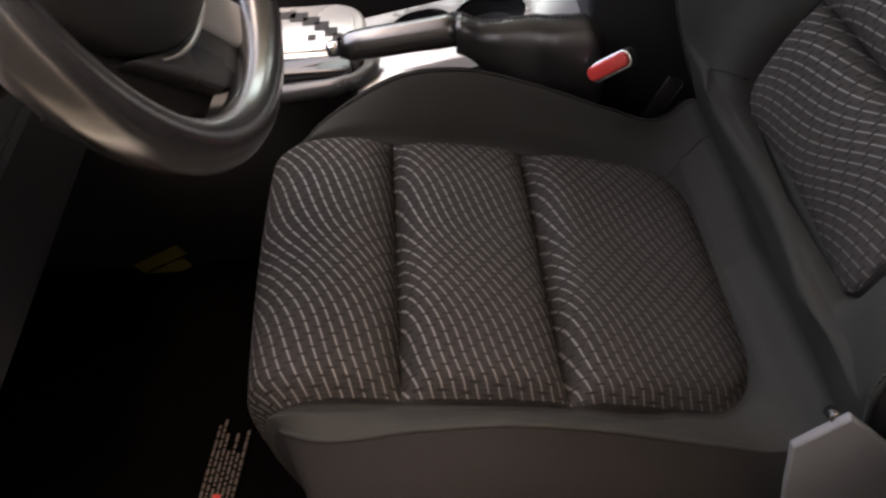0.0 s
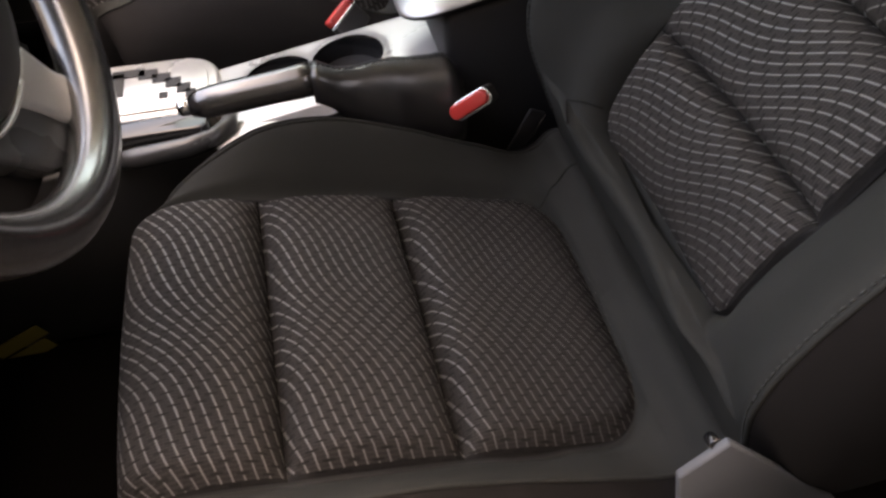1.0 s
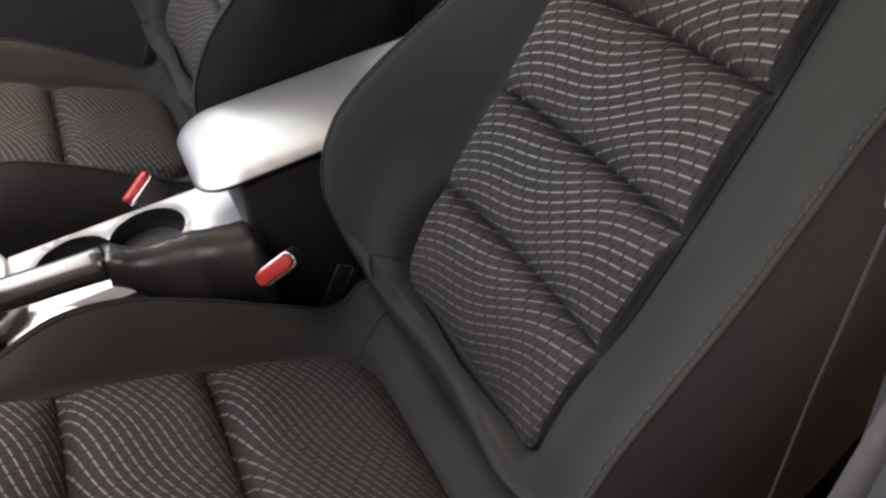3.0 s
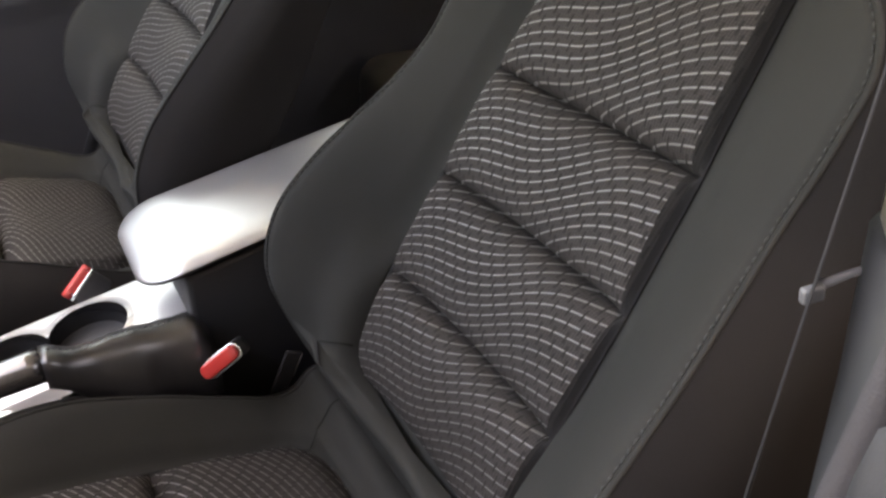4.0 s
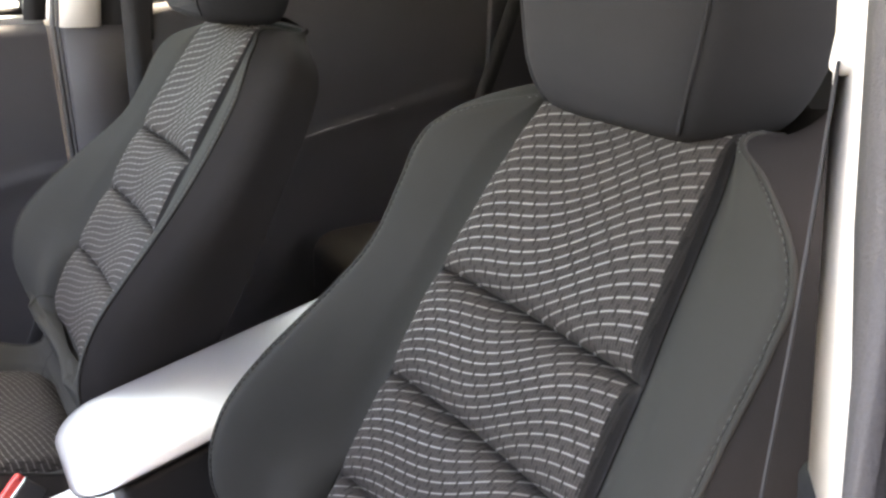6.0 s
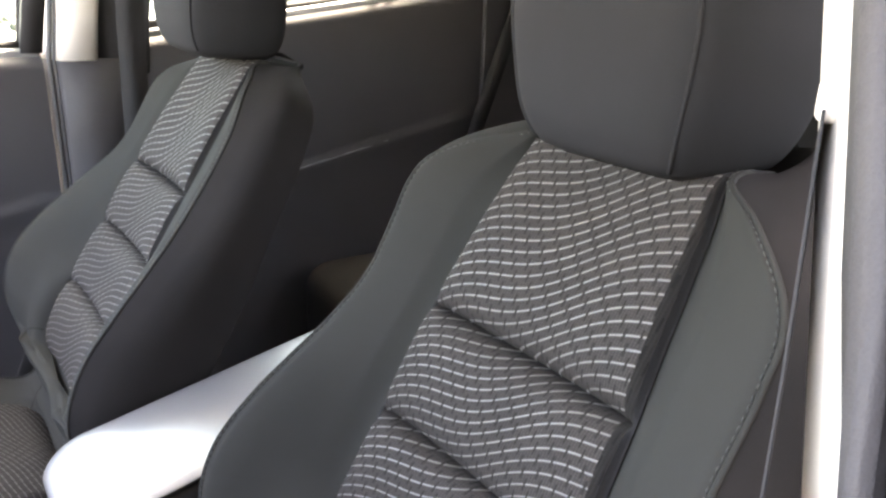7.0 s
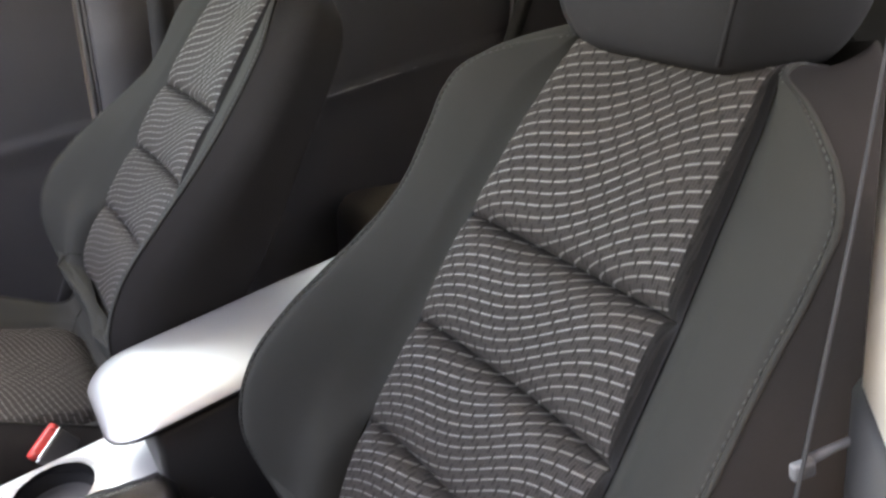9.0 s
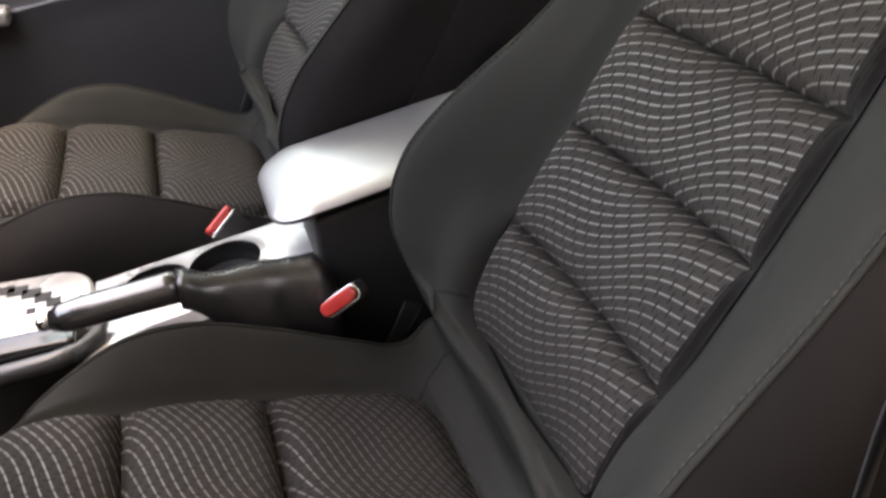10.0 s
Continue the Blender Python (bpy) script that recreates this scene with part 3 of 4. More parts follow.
def cup_deck():
    """The deck round the wells, dished towards them."""
    bm = bmesh.new()
    wells = ((-0.326, 0.362, 0.0445), (-0.412, 0.360, 0.0445))
    nx, ny = 64, 40
    grid = {}
    for i in range(nx + 1):
        for j in range(ny + 1):
            x, y = -0.482 + 0.270 * i / nx, 0.285 + 0.145 * j / ny
            near = min(math.hypot(x - a, y - b) - r for a, b, r in wells)
            z = deck_z(x) + 0.003 * math.exp(-(max(near, 0) / 0.006) ** 2)
            z -= 0.014 * ease((abs(y - 0.3575) - 0.062) / 0.010)
            grid[i, j] = (bm.verts.new((x, y, z)), near)
    for i in range(nx):
        for j in range(ny):
            four = [grid[i, j], grid[i + 1, j], grid[i + 1, j + 1], grid[i, j + 1]]
            if all(n > -0.002 for _, n in four):
                bm.faces.new([v for v, _ in four])
    for v in [v for v in bm.verts if not v.link_faces]:
        bm.verts.remove(v)
    for v in bm.verts:
        if any(e.is_boundary for e in v.link_edges):
            a, b, r = min(wells, key=lambda w: abs(math.hypot(v.co.x - w[0], v.co.y - w[1]) - w[2]))
            d = Vector((v.co.x - a, v.co.y - b, 0))
            if abs(d.length - r) < 0.006:
                v.co.x, v.co.y = a + d.x / d.length * r, b + d.y / d.length * r
    return bm


def cup(x, y, r):
    rings = []
    for k, z in ((1.04, 0.002), (1.0, -0.003), (0.96, -0.03), (0.92, -0.07), (0.9, -0.085), (0.1, -0.086)):
        rings.append([(x + k * r * math.cos(a), y + k * r * math.sin(a), z + deck_z(x + k * r * math.cos(a))) for a in [2 * math.pi * i / 36 for i in range(36)]])
    return loft(rings, False)


def armrest(pad):
    """A long lid, round at its front corners, rising to the rear: the skirt or the padded top."""
    rings = []
    skirt = ((0.0245, -0.010), (0.0265, -0.003), (0.029, -0.001), (0.032, 0.0))
    top = ((0.0315, 0.0), (0.0335, -0.001), (0.0362, -0.005), (0.0378, -0.012), (0.0390, -0.03), (0.0395, -0.06))
    for h, grow in top if pad else skirt:
        ring = []
        for x, y in rounded(-0.268 - grow, 0.17 + grow, 0.283 - grow, 0.463 + grow, 0.046 + grow * 0.4, 8):
            ring.append((x, y, 0.718 + h + 0.20 * (x + 0.26) - 0.010 * max(0.0, (-0.2 - x) / 0.07) ** 2))
        rings.append(ring)
    return loft(rings)


tagged(console(), "black centre console with silver panels, cup holders and armrest", "console")


def handbrake():
    thing = empty("handbrake")
    pts = [(-0.500 + 0.125 * i / 10, 0.236, 0.716 + 0.013 * i / 10) for i in range(11)]
    rad = [0.011, 0.0155, 0.0165, 0.017, 0.017, 0.017, 0.017, 0.0172, 0.0175, 0.0178, 0.018]
    part("grip", tube(pts, rad, 18), LEATHER, thing, "black leather-wrapped grip")
    part("button", tube([(-0.513, 0.236, 0.7145), (-0.510, 0.236, 0.715), (-0.498, 0.236, 0.716)], [0.006, 0.0085, 0.0085], 14), CHROME, thing, "chrome release button")
    rings = []
    for i in range(21):
        t = i / 20
        x = -0.376 + 0.162 * t
        top = 0.744 - 0.012 * ease(t * 5) - 0.012 * ease((t - 0.15) * 1.3) - 0.02 * ease((t - 0.9) / 0.1)
        half = 0.019 + 0.019 * ease(t * 1.6)
        low = 0.706 - 0.085 * ease(t * 2)
        fold = 0.003 * math.sin(t * 16) + 0.002 * math.sin(t * 37)
        cy = 0.236 + 0.018 * ease(t * 1.3)
        ring = []
        for j in range(24):
            a = 2 * math.pi * j / 24
            ca, sa = math.cos(a), math.sin(a)
            py = math.copysign(abs(ca) ** 0.6, ca) * (half * (1 - 0.42 * ease(t * 4) * max(sa, 0.0)) + fold * max(0, 0.4 - sa))
            pz = math.copysign(abs(sa) ** 0.6, sa)
            ring.append((x, cy + py, (top + low) / 2 + pz * (top - low) / 2 + fold * 0.3))
        rings.append(ring)
    boot = part("gaiter", loft(rings), GAITER, thing, "creased black leather gaiter")
    line = [(-0.374 + 0.15 * i / 40, 0.236 + 0.018 * ease(i / 40 * 0.926 * 1.3), 0.7445 - 0.012 * ease(i / 40 * 0.926 * 5) - 0.012 * ease((i / 40 * 0.926 - 0.15) * 1.3) + 0.001 * math.sin(i / 40 * 15)) for i in range(41)]
    part("stitching", stitches(line, Vector((0, 0, 0.001)), 0.0009, 0.006, 0.0045), THREAD, boot, "grey stitching")
    return thing


tagged(handbrake(), "black leather handbrake lever with chrome button beside the console", "handbrake")


def buckle(flip):
    thing = empty("seat_belt_buckle")
    body = part("housing", block(-0.0100, 0.0100, -0.022, 0.022, -0.034, -0.004, 0.005), PLASTIC, thing)
    part("release_button", prism(rounded(-0.0082, 0.0082, -0.0230, 0.0230, 0.0072), "z", -0.006, 0.007, 0.0025, 3), RED, thing, "red release button")
    part("frame", prism(rounded(-0.0095, 0.0108, -0.0243, 0.0243, 0.008), "z", -0.0065, -0.0025, 0.001), CHROME, thing, "bright rim round the button")
    part("stalk", block(-0.006, 0.006, -0.018, -0.004, -0.075, -0.026, 0.003), PLASTIC, thing)
    return thing


b1 = tagged(buckle(1), "black seat belt buckle with red button between seat and console", "buckle", "seat belt buckles")


def set_of(place, along, face):
    """A pose from a place, a long axis and a facing."""
    e = Vector(along).normalized()
    n = Vector(face)
    n = (n - n.dot(e) * e).normalized()
    m = Matrix((e.cross(n), e, n)).transposed().to_4x4()
    return Matrix.Translation(place) @ m


b1.matrix_world = set_of((-0.2185, 0.1935, 0.6995), (0.037, -0.011, 0.031), (-0.25, -0.75, 0.6))
copy_thing(b1, set_of((-0.322, 0.446, 0.676), (0.037, 0.026, 0.024), (-0.55, 0.30, 0.75)))


# ---- steering wheel ----
def steering_wheel():
    thing = empty("steering_wheel")
    R = 0.180
    rings = []
    for i in range(96):
        a = 2 * math.pi * i / 96
        fat = 0.0180
        rings.append([((R + fat * math.cos(b)) * math.cos(a), (R + fat * math.cos(b)) * math.sin(a), fat * 1.05 * math.sin(b)) for b in [2 * math.pi * j / 16 for j in range(16)]])
    rings.append(rings[0])
    rim = loft(rings, False)
    bmesh.ops.remove_doubles(rim, verts=rim.verts, dist=1e-5)
    part("rim", rim, LEATHER, thing, "black leather-wrapped rim")
    hub = loft([[(k * 0.1165 * math.cos(a), k * 0.1165 * math.sin(a), z) for a in [2 * math.pi * j / 56 for j in range(56)]]
                for k, z in ((0.86, -0.07), (0.97, -0.04), (1.0, -0.018), (0.985, -0.008), (0.94, -0.001), (0.8, 0.006), (0.5, 0.011), (0.1, 0.012))])
    part("airbag_cover", hub, PLASTIC, thing, "black airbag cover")
    arc = range(-124, -78, 3)
    part("hub_trim", tube([(0.121 * math.cos(radians(a)), 0.121 * math.sin(radians(a)), -0.012) for a in arc], [0.0008 + 0.0026 * ((a + 124) / 46) for a in arc], 8), SILVER, thing, "silver crescent under the airbag cover")
    blade = [(-0.089, -0.083, -0.016), (-0.050, -0.104, -0.016), (-0.011, -0.120, -0.015), (0.013, -0.127, -0.014), (0.020, -0.141, -0.012), (0.036, -0.168, -0.008),
             (0.048, -0.180, -0.006), (0.012, -0.183, -0.009), (-0.004, -0.176, -0.011), (-0.024, -0.161, -0.013), (-0.055, -0.121, -0.015)]
    part("lower_spoke", slab(blade, 0.018, 0.003), BLADE, thing, "dark satin lower spoke panel")
    leg = [(0.052, -0.106, -0.008), (0.033, -0.112, -0.009), (0.003, -0.123, -0.010), (0.016, -0.143, -0.008), (0.024, -0.160, -0.005), (0.040, -0.172, -0.003), (0.078, -0.162, -0.003), (0.062, -0.140, -0.006)]
    part("spoke", slab(leg, 0.022, 0.005), SILVER, thing, "silver spoke leg")
    # Added black sheet; keeps the wheel's gap dark by hiding the bright console.
    sector = [(r * math.cos(radians(a)), r * math.sin(radians(a)), -0.031) for r, span in ((0.172, range(-160, -51, 6)), (0.10, range(-52, -161, -6))) for a in span]
    part("rear_cover", slab(sector, 0.006, 0.001), SIDE, thing, "black sheet added to darken the gap behind the wheel")
    part("column_shroud", loft([[(k * 0.06 * math.cos(a), k * 0.06 * math.sin(a) - 0.01 - (0.02 if z < -0.1 else 0), z) for a in [2 * math.pi * j / 24 for j in range(24)]] for k, z in ((1.0, -0.03), (1.3, -0.06), (1.5, -0.2), (1.5, -0.4))]), PLASTIC, thing, "black plastic column shroud")
    return thing


wheel = tagged(steering_wheel(), "black leather steering wheel with silver spoke trim", "steering wheel")
wheel.matrix_world = pose(-0.595, 0.015, 1.01) @ pose(0, 0, 0, 0, 0, 90) @ pose(0, 0, 0, 90 - 18, 0, 0)


# ---- car body ----
def struct(name, bm, material, label="", smooth=False):
    return tagged(finish(name, bm, material, None, "", smooth), label, "", "", "structure")


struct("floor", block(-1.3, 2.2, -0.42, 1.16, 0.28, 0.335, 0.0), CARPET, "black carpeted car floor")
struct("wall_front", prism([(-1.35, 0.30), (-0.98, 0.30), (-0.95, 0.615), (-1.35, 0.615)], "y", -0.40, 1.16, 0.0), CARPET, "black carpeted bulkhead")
dash = empty("dashboard")
part("lower_panel", prism([(-1.35, 0.62), (-0.88, 0.62), (-0.77, 0.66), (-0.742, 0.80), (-1.35, 0.80)], "y", -0.40, 1.16, 0.01), PLASTIC, dash, "", False)
part("upper_pad", prism([(-1.35, 0.803), (-0.738, 0.803), (-0.73, 0.86), (-0.88, 1.0), (-1.35, 1.04)], "y", -0.40, 1.16, 0.01), SOFT, dash, "dark soft upper pad", False)
tagged(dash, "black plastic dashboard behind the steering wheel", "dashboard")
struct("ceiling", block(-0.60, 2.2, -0.27, 1.17, 1.52, 1.58, 0.0), BEIGE, "pale headliner under the roof")
struct("sill", block(-1.3, 2.2, -0.47, -0.33, 0.28, 0.40, 0.01), PAINT, "painted door sill")
struct("wall_rear", block(2.15, 2.25, -0.42, 1.16, 0.28, 1.58, 0.0), SOFT, "dark rear hatch trim")
for y0, y1, nm in ((-0.44, -0.36, "wall_left"), (1.10, 1.18, "wall_right")):
    struct(nm, prism([(0.86, 0.3), (2.2, 0.3), (2.2, 1.56), (0.72, 1.56), (0.90, 1.36), (0.86, 1.29)], "y", y0, y1, 0.004), SOFT, "dark rear side trim")
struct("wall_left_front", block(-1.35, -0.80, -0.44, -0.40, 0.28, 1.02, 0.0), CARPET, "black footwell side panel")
# Unseen wall, added to keep sky light off the driver's side.
struct("wall_outside", block(-2.6, 0.80, -1.25, -1.1, 0, 2.9, 0.0), DARKWALL, "plain dark wall added out of view to block light")
struct("rear_door_left", block(0.06, 0.9, -0.45, -0.36, 0.3, 1.20, 0.02), SOFT, "dark rear door trim")


def strip_z(x):
    return 0.852 + 0.167 * (x + 0.269) if x < 0.05 else 0.833 + 0.19 * (x - 0.12)


def passenger_door(name, x0, x1, za, zb, label):
    """Door trim with belt line rising from za to zb, a rest and a pocket."""
    thing = empty(name)

    def skin(a, b):
        x = x0 + (x1 - x0) * a
        top = za + (zb - za) * a
        z = 0.36 + (top - 0.36) * b
        y = 1.112 + 0.036 * ease((z - top + 0.030) / 0.034)
        y -= 0.005 * ease((z - strip_z(x) + 0.05) / 0.05) * (1 - ease((z - strip_z(x) - 0.004) / 0.006))
        return (x, y, z)
    panel = sheet(skin, 24, 90)
    back = [(x0, 0.36), (x1, 0.36), (x1, zb), (x0, za)]
    part("trim_panel", panel, SOFT, thing)
    part("door_shell", prism(back, "y", 1.128, 1.19, 0.006), PAINT, thing)
    run = [x0 + 0.04 + (x1 - x0 - 0.1) * i / 24 for i in range(25)]
    fat = 0.0055 if x1 < 0 else 0.0040
    part("armrest_strip", tube([(x, 1.110, strip_z(x)) for x in run], [fat * (0.3 + 0.7 * ease((x1 - x) / 0.5)) for x in run], 10), TRIMGREY, thing, "grey trim strip")
    if x1 < 0:
        part("door_handle", block(-0.70, -0.603, 1.066, 1.112, 0.782, 0.812, 0.009, 4), SILVER, thing, "silver inner door handle")
    return thing


tagged(passenger_door("front_door", -1.0, -0.114, 1.125, 1.149, ""), "closed dark grey front passenger door trim", "car door")
tagged(passenger_door("rear_door", 0.05, 0.86, 1.176, 1.282, ""), "closed dark grey rear passenger door trim", "car door")


def side_window(name, outline, label):
    thing = empty(name)
    part("pane", prism(outline, "y", 1.150, 1.154, 0.0), GLASS, thing)
    thing.children[0].visible_shadow = False
    n = len(outline)
    for i in range(n):
        a, b = outline[i], outline[(i + 1) % n]
        part("window_seal", tube([(a[0], 1.148, a[1]), (b[0], 1.148, b[1])], 0.009, 8), RUBBER, thing)
    return tagged(thing, label, "window", "", "structure")


side_window("window_1", [(-1.0, 1.13), (-0.14, 1.153), (-0.10, 1.50), (-0.55, 1.50)], "closed front passenger window")
side_window("window_2", [(0.07, 1.185), (0.578, 1.247), (0.62, 1.48), (0.06, 1.50)], "closed rear passenger window")
side_window("window_3", [(0.618, 1.252), (0.775, 1.275), (0.80, 1.38), (0.66, 1.48)], "fixed rear quarter window")


def b_pillar_right():
    thing = empty("b_pillar")
    up = loft([[(x + d, y - k, z) for x, y in ((-0.112, 1.17), (-0.094, 1.118), (-0.086, 1.098), (-0.034, 1.094), (-0.026, 1.10), (-0.024, 1.17))] for z, d, k in ((1.128, 0.0, 0.0), (1.2, 0.007, 0.008), (1.4, 0.027, 0.05), (1.54, 0.041, 0.09))])
    part("upper_trim", up, BEIGE, thing, "beige plastic upper pillar trim")
    core = loft([[(x + d, y - k, z) for x, y in ((-0.03, 1.17), (-0.03, 1.112), (0.066, 1.112), (0.072, 1.17))] for z, d, k in ((1.10, 0.0, 0.0), (1.2, 0.007, 0.008), (1.4, 0.027, 0.05), (1.54, 0.041, 0.09))])
    part("pillar_core", core, RUBBER, thing, "black rear half of the pillar")
    low = loft([[(x, y, z) for x, y in ((-0.112, 1.18), (-0.094, 1.121), (-0.086, 1.101), (-0.034, 1.097), (0.04, 1.105), (0.046, 1.125), (0.09, 1.18))] for z in (0.34, 0.7, 1.0, 1.130)])
    part("lower_trim", low, SOFT, thing, "dark grey lower pillar trim")
    for x, r in ((-0.1035, 0.0045), (-0.095, 0.003)):
        part("door_seal", tube([(x, 1.120, 0.4), (x, 1.118, 1.13), (x + 0.013, 1.10, 1.25), (x + 0.04, 1.03, 1.52)], r, 10), TRIMGREY, thing, "grey door seal")
    return thing


tagged(finish("window_frame", loft([[(x + 0.14 * d, y - 0.25 * d, 1.14 + d) for x, y in ((-0.147, 1.15), (-0.146, 1.128), (-0.111, 1.124), (-0.109, 1.15))] for d in (0.0, 0.15, 0.38)]), RUBBER), "black rear frame of the front door window", "frame", "", "structure")
tagged(b_pillar_right(), "beige and dark grey door pillar on the passenger side", "pillar")


def ribbon(points, width, thick=0.0016, across=(1, 0, 0)):
    a = Vector(across) * width / 2
    pts = [Vector(p) for p in points]
    rings = []
    for i, p in enumerate(pts):
        d = (pts[min(i + 1, len(pts) - 1)] - pts[max(i - 1, 0)]).normalized()
        n = d.cross(a).normalized() * thick / 2
        rings.append([p - a - n, p + a - n, p + a + n, p - a + n])
    return loft(rings)


def belt_right():
    thing = empty("seat_belt")
    part("webbing", ribbon([(0.030, 1.045, 1.310), (0.028, 1.06, 1.2), (0.024, 1.07, 1.0), (0.02, 1.075, 0.42)], 0.047), BELT, thing)
    part("guide_ring", turned(loft([[(-0.032 + 0.064 * i / 12, 0.011 * math.cos(a) * k, 0.016 * math.sin(a) * k) for a in [2 * math.pi * j / 14 for j in range(14)]] for i, k in [(i, math.sqrt(max(1 - abs(i / 6 - 1) ** 3, 0.02))) for i in range(13)]]), pose(0.016, 1.040, 1.310)), BEIGE, thing, "beige belt guide")
    return thing


tagged(belt_right(), "black seat belt hanging on the passenger side pillar", "seat belt", "seat belts")


def b_pillar_left():
    thing = empty("b_pillar")
    up = loft([[(x + 0.265 * (z - 1.085), y + 0.31 * (z - 1.085), z) for x, y in ((0.03, -0.276), (-0.048, -0.296), (-0.055, -0.302), (-0.088, -0.331), (-0.093, -0.338), (-0.08, -0.37), (0.03, -0.40))] for z in (1.085, 1.2, 1.4, 1.54)])
    part("upper_trim", up, BEIGE, thing, "pale beige upper pillar trim")
    low = loft([[(x + 0.265 * d, y + 0.31 * d, z) for x, y in ((0.03, -0.272), (-0.048, -0.292), (-0.057, -0.300), (-0.092, -0.330), (-0.098, -0.338), (-0.088, -0.38), (0.03, -0.40))] for z, d in ((0.36, -0.16), (0.80, -0.16), (0.93, -0.135), (1.02, -0.065), (1.082, -0.003))])
    part("lower_trim", low, PILLARGREY, thing, "grey lower pillar trim")
    lean = [(0.4, 0.0), (1.085, 0.0), (1.2, 0.115), (1.4, 0.315), (1.54, 0.455)]
    part("door_seal", tube([(-0.101 + 0.265 * d, -0.347 + 0.31 * d, z) for z, d in lean], 0.009, 10), SOFT, thing)
    part("jamb", loft([[(x + 0.265 * d, y + 0.31 * d, z) for x, y in ((0.05, -0.39), (-0.085, -0.355), (-0.107, -0.361), (-0.12, -0.380), (-0.15, -0.390), (-0.15, -0.45), (0.05, -0.46))] for z, d in lean]), SOFT, thing, "grey door jamb")
    return thing


tagged(b_pillar_left(), "pale beige and grey door pillar on the driver side", "pillar")


def belt_left():
    thing = empty("seat_belt")
    part("webbing", ribbon([(-0.018, -0.256, 1.245), (-0.048, -0.277, 1.15), (-0.073, -0.293, 1.062), (-0.066, -0.293, 0.95), (0.0, -0.287, 0.45)], 0.046, 0.0013, (0.882, 0.470, 0)), BELT, thing)
    part("guide_ring", turned(block(-0.006, 0.006, -0.0045, 0.0045, -0.009, 0.009, 0.004, 4), pose(-0.026, -0.262, 1.248, 0, 0, 40)), BEIGE, thing, "beige belt guide")
    part("tongue", join(turned(block(-0.005, 0.005, -0.0022, 0.0022, -0.004, 0.004, 0.0015), pose(-0.080, -0.297, 1.058, 0, -14, -20)), tube([(-0.076, -0.296, 1.060), (-0.062, -0.299, 1.063), (-0.04, -0.304, 1.066)], [0.0024, 0.0018, 0.0020], 8)), TRIMGREY, thing, "metal belt tongue")
    return thing


tagged(belt_left(), "black seat belt with metal tongue on the driver side pillar", "seat belt", "seat belts")


def rear_bench():
    thing = empty("rear_bench")
    part("cushion", block(0.33, 1.0, -0.30, 1.06, 0.42, 0.69, 0.06, 6), SIDE, thing)
    part("backrest", turned(block(-0.08, 0.08, -0.30, 1.04, 0.0, 0.62, 0.05, 5), pose(1.0, 0, 0.55, 0, 18, 0)), SIDE, thing)
    return thing


tagged(rear_bench(), "black cloth rear bench seat", "car seat")
tagged(finish("rear_seat_belt", ribbon([(0.95, 1.075, 1.25), (0.82, 1.06, 0.95), (0.72, 1.03, 0.72)], 0.047, 0.0016, (0.8, 0, -0.5)), BELT), "black seat belt beside the rear bench", "seat belt", "seat belts")

def tag():
    thing = empty("warning_tag")
    rng = random.Random(11)
    lie = pose(-0.682, -0.045, 0.337, 0, 0, -8)
    part("sheet", turned(block(-0.024, 0.024, -0.055, 0.055, 0, 0.0008, 0.0), lie), CARPET, thing, "", False)
    for i in range(7):
        y = -0.053
        bits = []
        while y < (0.05, 0.052, 0.035, 0.02, 0.04, 0.015, 0.048)[i]:
            n = rng.uniform(0.003, 0.012)
            bits.append(turned(block(-0.0016, 0.0016, y, y + n, 0.0008, 0.0013, 0.0), lie @ pose(-0.0195 + 0.0062 * i, 0, 0)))
            y += n + rng.uniform(0.0015, 0.003)
        part("text_line", join(*bits), PAPER, thing, "pale line of small print", False)
    part("red_mark", turned(block(-0.005, 0.004, -0.053, -0.036, 0.0014, 0.002, 0.0), lie), RED, thing, "", False)
    return thing


tagged(tag(), "dark tag with pale small print on the carpet", "tag")
def sticker():
    thing = empty("sticker")
    for x, n in ((-0.018, 0.040), (0.018, 0.040)):
        part("paper_strip", turned(block(-n, n, -0.0006, 0.0006, -0.011, 0.011, 0.0), pose(-0.806, 0.268, 0.350, 0, -27, 0) @ pose(x * 0.3, 0, x * 0.72)), YELLOW, thing, "", False)
    return thing


tagged(sticker(), "yellow paper warning sticker on the console side", "sticker")

def c_pillar_trim():
    return loft([[(x + d, y - k, z) for x, y in ((0.845, 1.11), (0.85, 1.092), (1.05, 1.085), (1.06, 1.11))] for z, d, k in ((1.262, 0.0, 0.0), (1.36, -0.01, 0.015), (1.54, -0.09, 0.05))])


tagged(finish("trim", c_pillar_trim(), BEIGE), "beige rear pillar trim", "trim", "", "structure")

# ---- outside ----
struct("ground", sheet(lambda a, b: (-150 + 300 * a, -150 + 300 * b, 0.0), 20, 20), ASPHALT, "pale sunlit concrete car park")


# Strip added out of view; less light bounces up from the ground here.
struct("pavement", block(-5.0, 5.0, -1.1, 0.4, 0.0, 0.012, 0.0), TARMAC, "dark ground strip added out of view to cut bounced light")


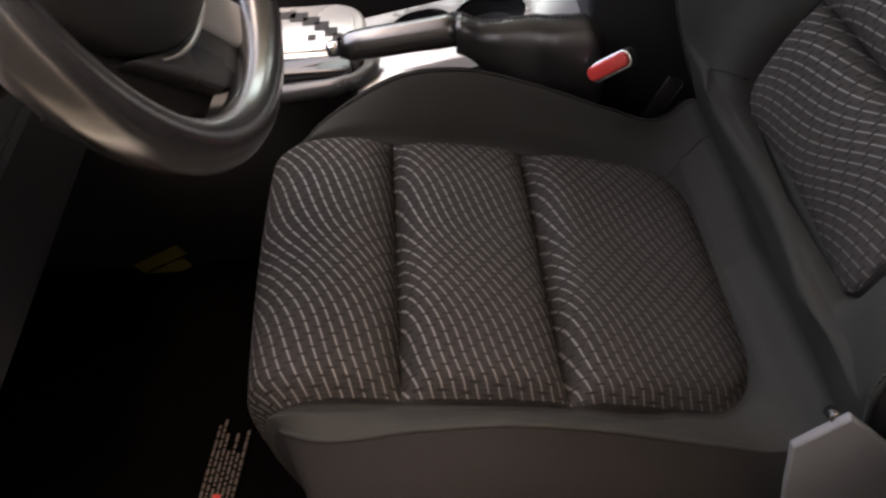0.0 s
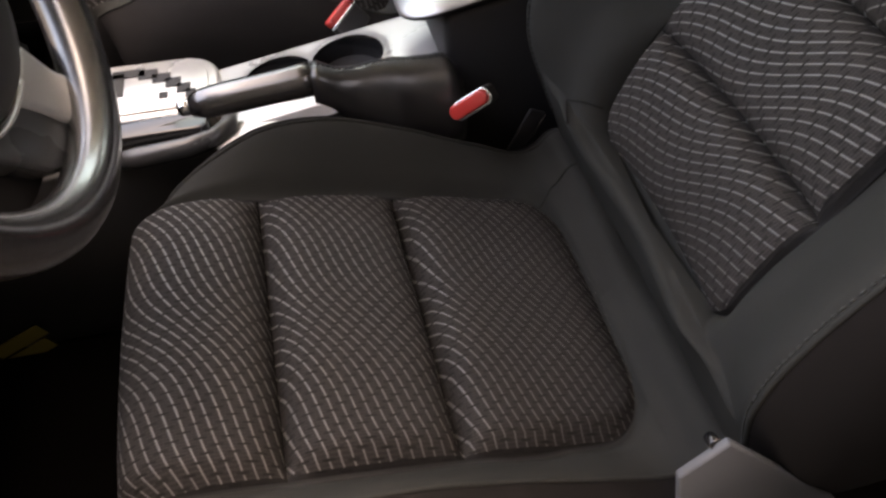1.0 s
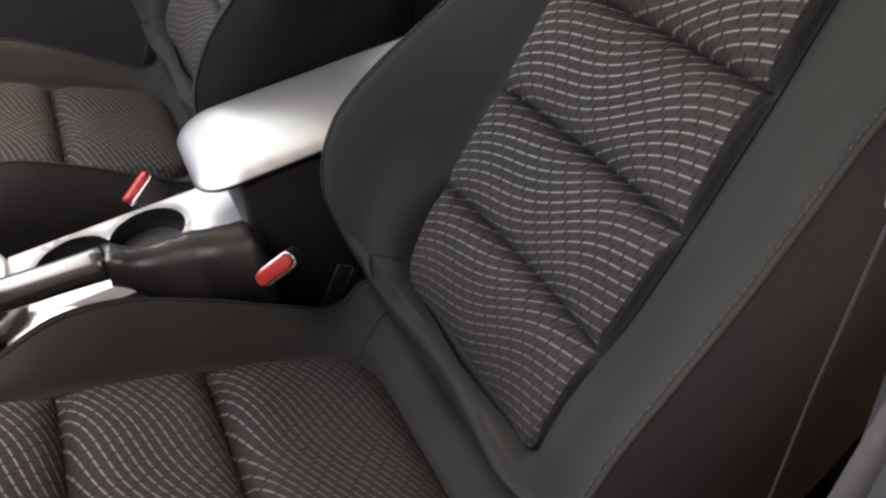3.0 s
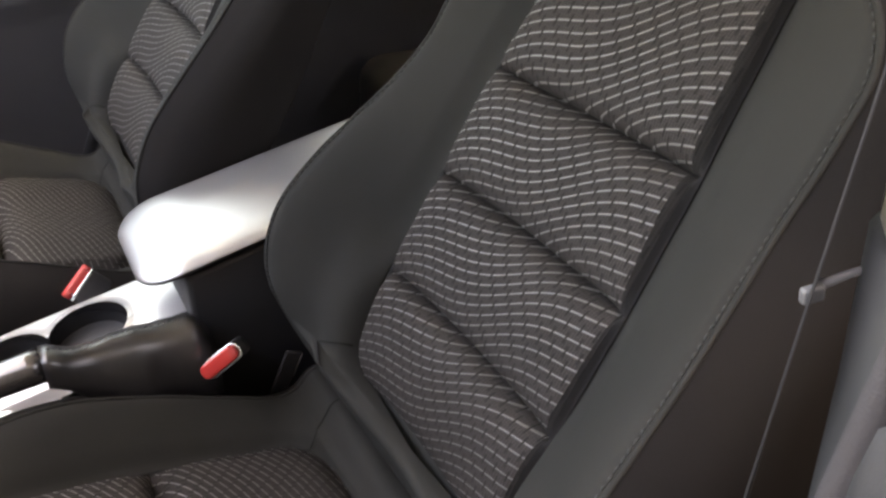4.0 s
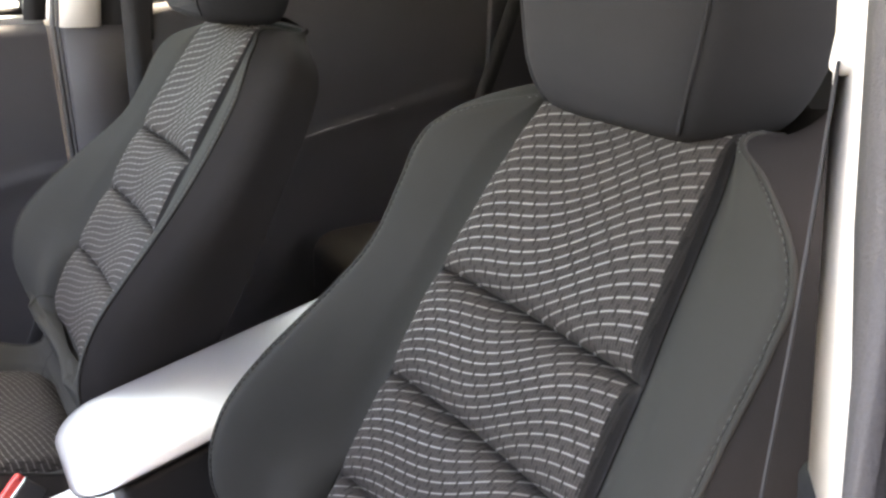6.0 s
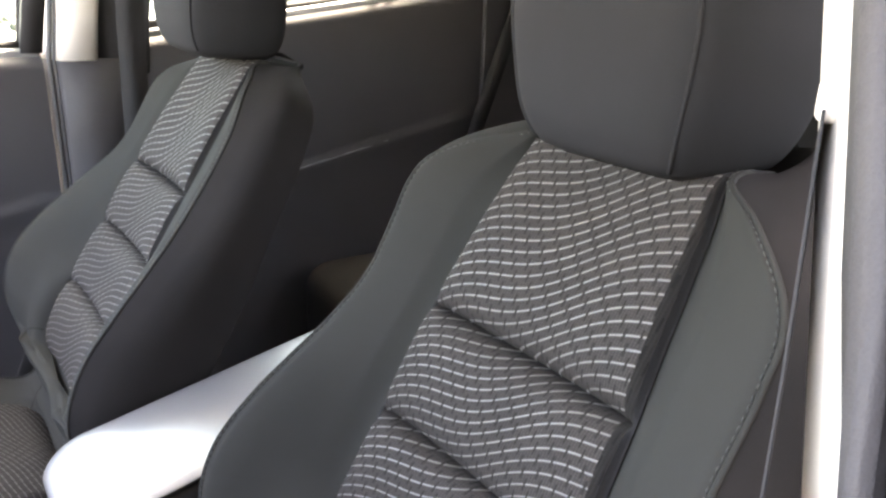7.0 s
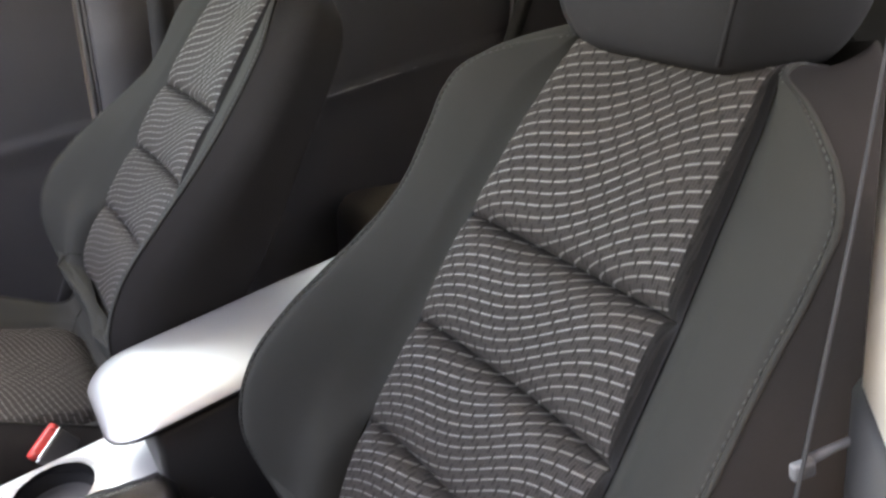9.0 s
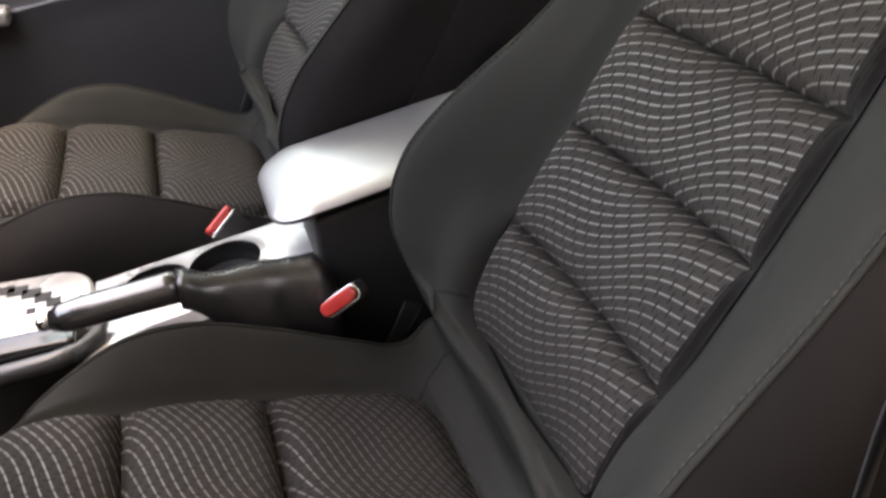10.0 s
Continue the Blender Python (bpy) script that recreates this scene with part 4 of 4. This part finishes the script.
def parked_car(paint, tall=1.0):
    thing = empty("parked_car")
    prof = [(-2.1, 0.35), (-2.15, 0.7), (-1.9, 0.92), (-0.95, 1.02), (-0.35, 1.45), (1.1, 1.5), (1.75, 1.05), (2.1, 0.95), (2.15, 0.4)]

    def add(name, bm, material, label=""):
        part(name, turned(bm, Matrix.Diagonal((1, 1, tall, 1))), material, thing, label)
    add("body", prism(prof, "y", -0.88, 0.88, 0.08, 3), paint)
    add("windscreen", prism([(-0.99, 1.05), (-0.40, 1.46), (-0.38, 1.40), (-0.90, 1.03)], "y", -0.72, 0.72, 0.0), PIANO)
    for s in (1, -1):
        add("side_glass", prism([(-0.7, 1.06), (-0.3, 1.38), (1.0, 1.42), (1.45, 1.08)], "y", s * 0.875, s * 0.885, 0.0), PIANO)
        add("headlight", block(-2.16, -1.85, s * 0.70 - 0.12, s * 0.70 + 0.12, 0.72, 0.82, 0.04), SILVER, "clear headlight")
        for x in (-1.35, 1.35):
            add("wheel", tube([(x, s * 0.72, 0.33), (x, s * 0.90, 0.33)], 0.33, 28), RUBBER)
    add("grille", block(-2.17, -2.1, -0.5, 0.5, 0.45, 0.66, 0.01), PIANO)
    return thing


def shrub_row():
    """Low clipped planting of many small leaves."""
    rng = random.Random(5)
    bm = bmesh.new()
    for i in range(1500):
        x, y = rng.uniform(-3, 4), 17.9 + rng.uniform(-0.3, 0.3)
        z = rng.uniform(0.02, 0.33)
        c = Vector((x, y, z))
        a = Vector((rng.uniform(-1, 1), rng.uniform(-1, 1), rng.uniform(-1, 1))).normalized() * 0.07
        b = a.cross(Vector((rng.uniform(-1, 1), rng.uniform(-1, 1), 1))).normalized() * 0.04
        bm.faces.new([bm.verts.new(c + v) for v in (-a, -b, a, b)])
    return bm


LEAF = mat("dark_leaves", (0.055, 0.062, 0.048), 0.6, 0, 20, 0.0, 0.3, 0.4)
tagged(finish("shrub", shrub_row(), LEAF, None, "", False), "low row of shrubs across the car park", "shrub", "", "stuff")
far_car = tagged(parked_car(DARKPAINT, 1.45), "dark parked car seen through the rear window", "car", "parked cars")
far_car.matrix_world = pose(8.3, 22.2, 0, 0, 0, 90)
near_car = tagged(parked_car(WHITEPAINT), "pale parked car seen through the front window", "car", "parked cars")
near_car.matrix_world = pose(0.2, 25.2, 0, 0, 0, 90)
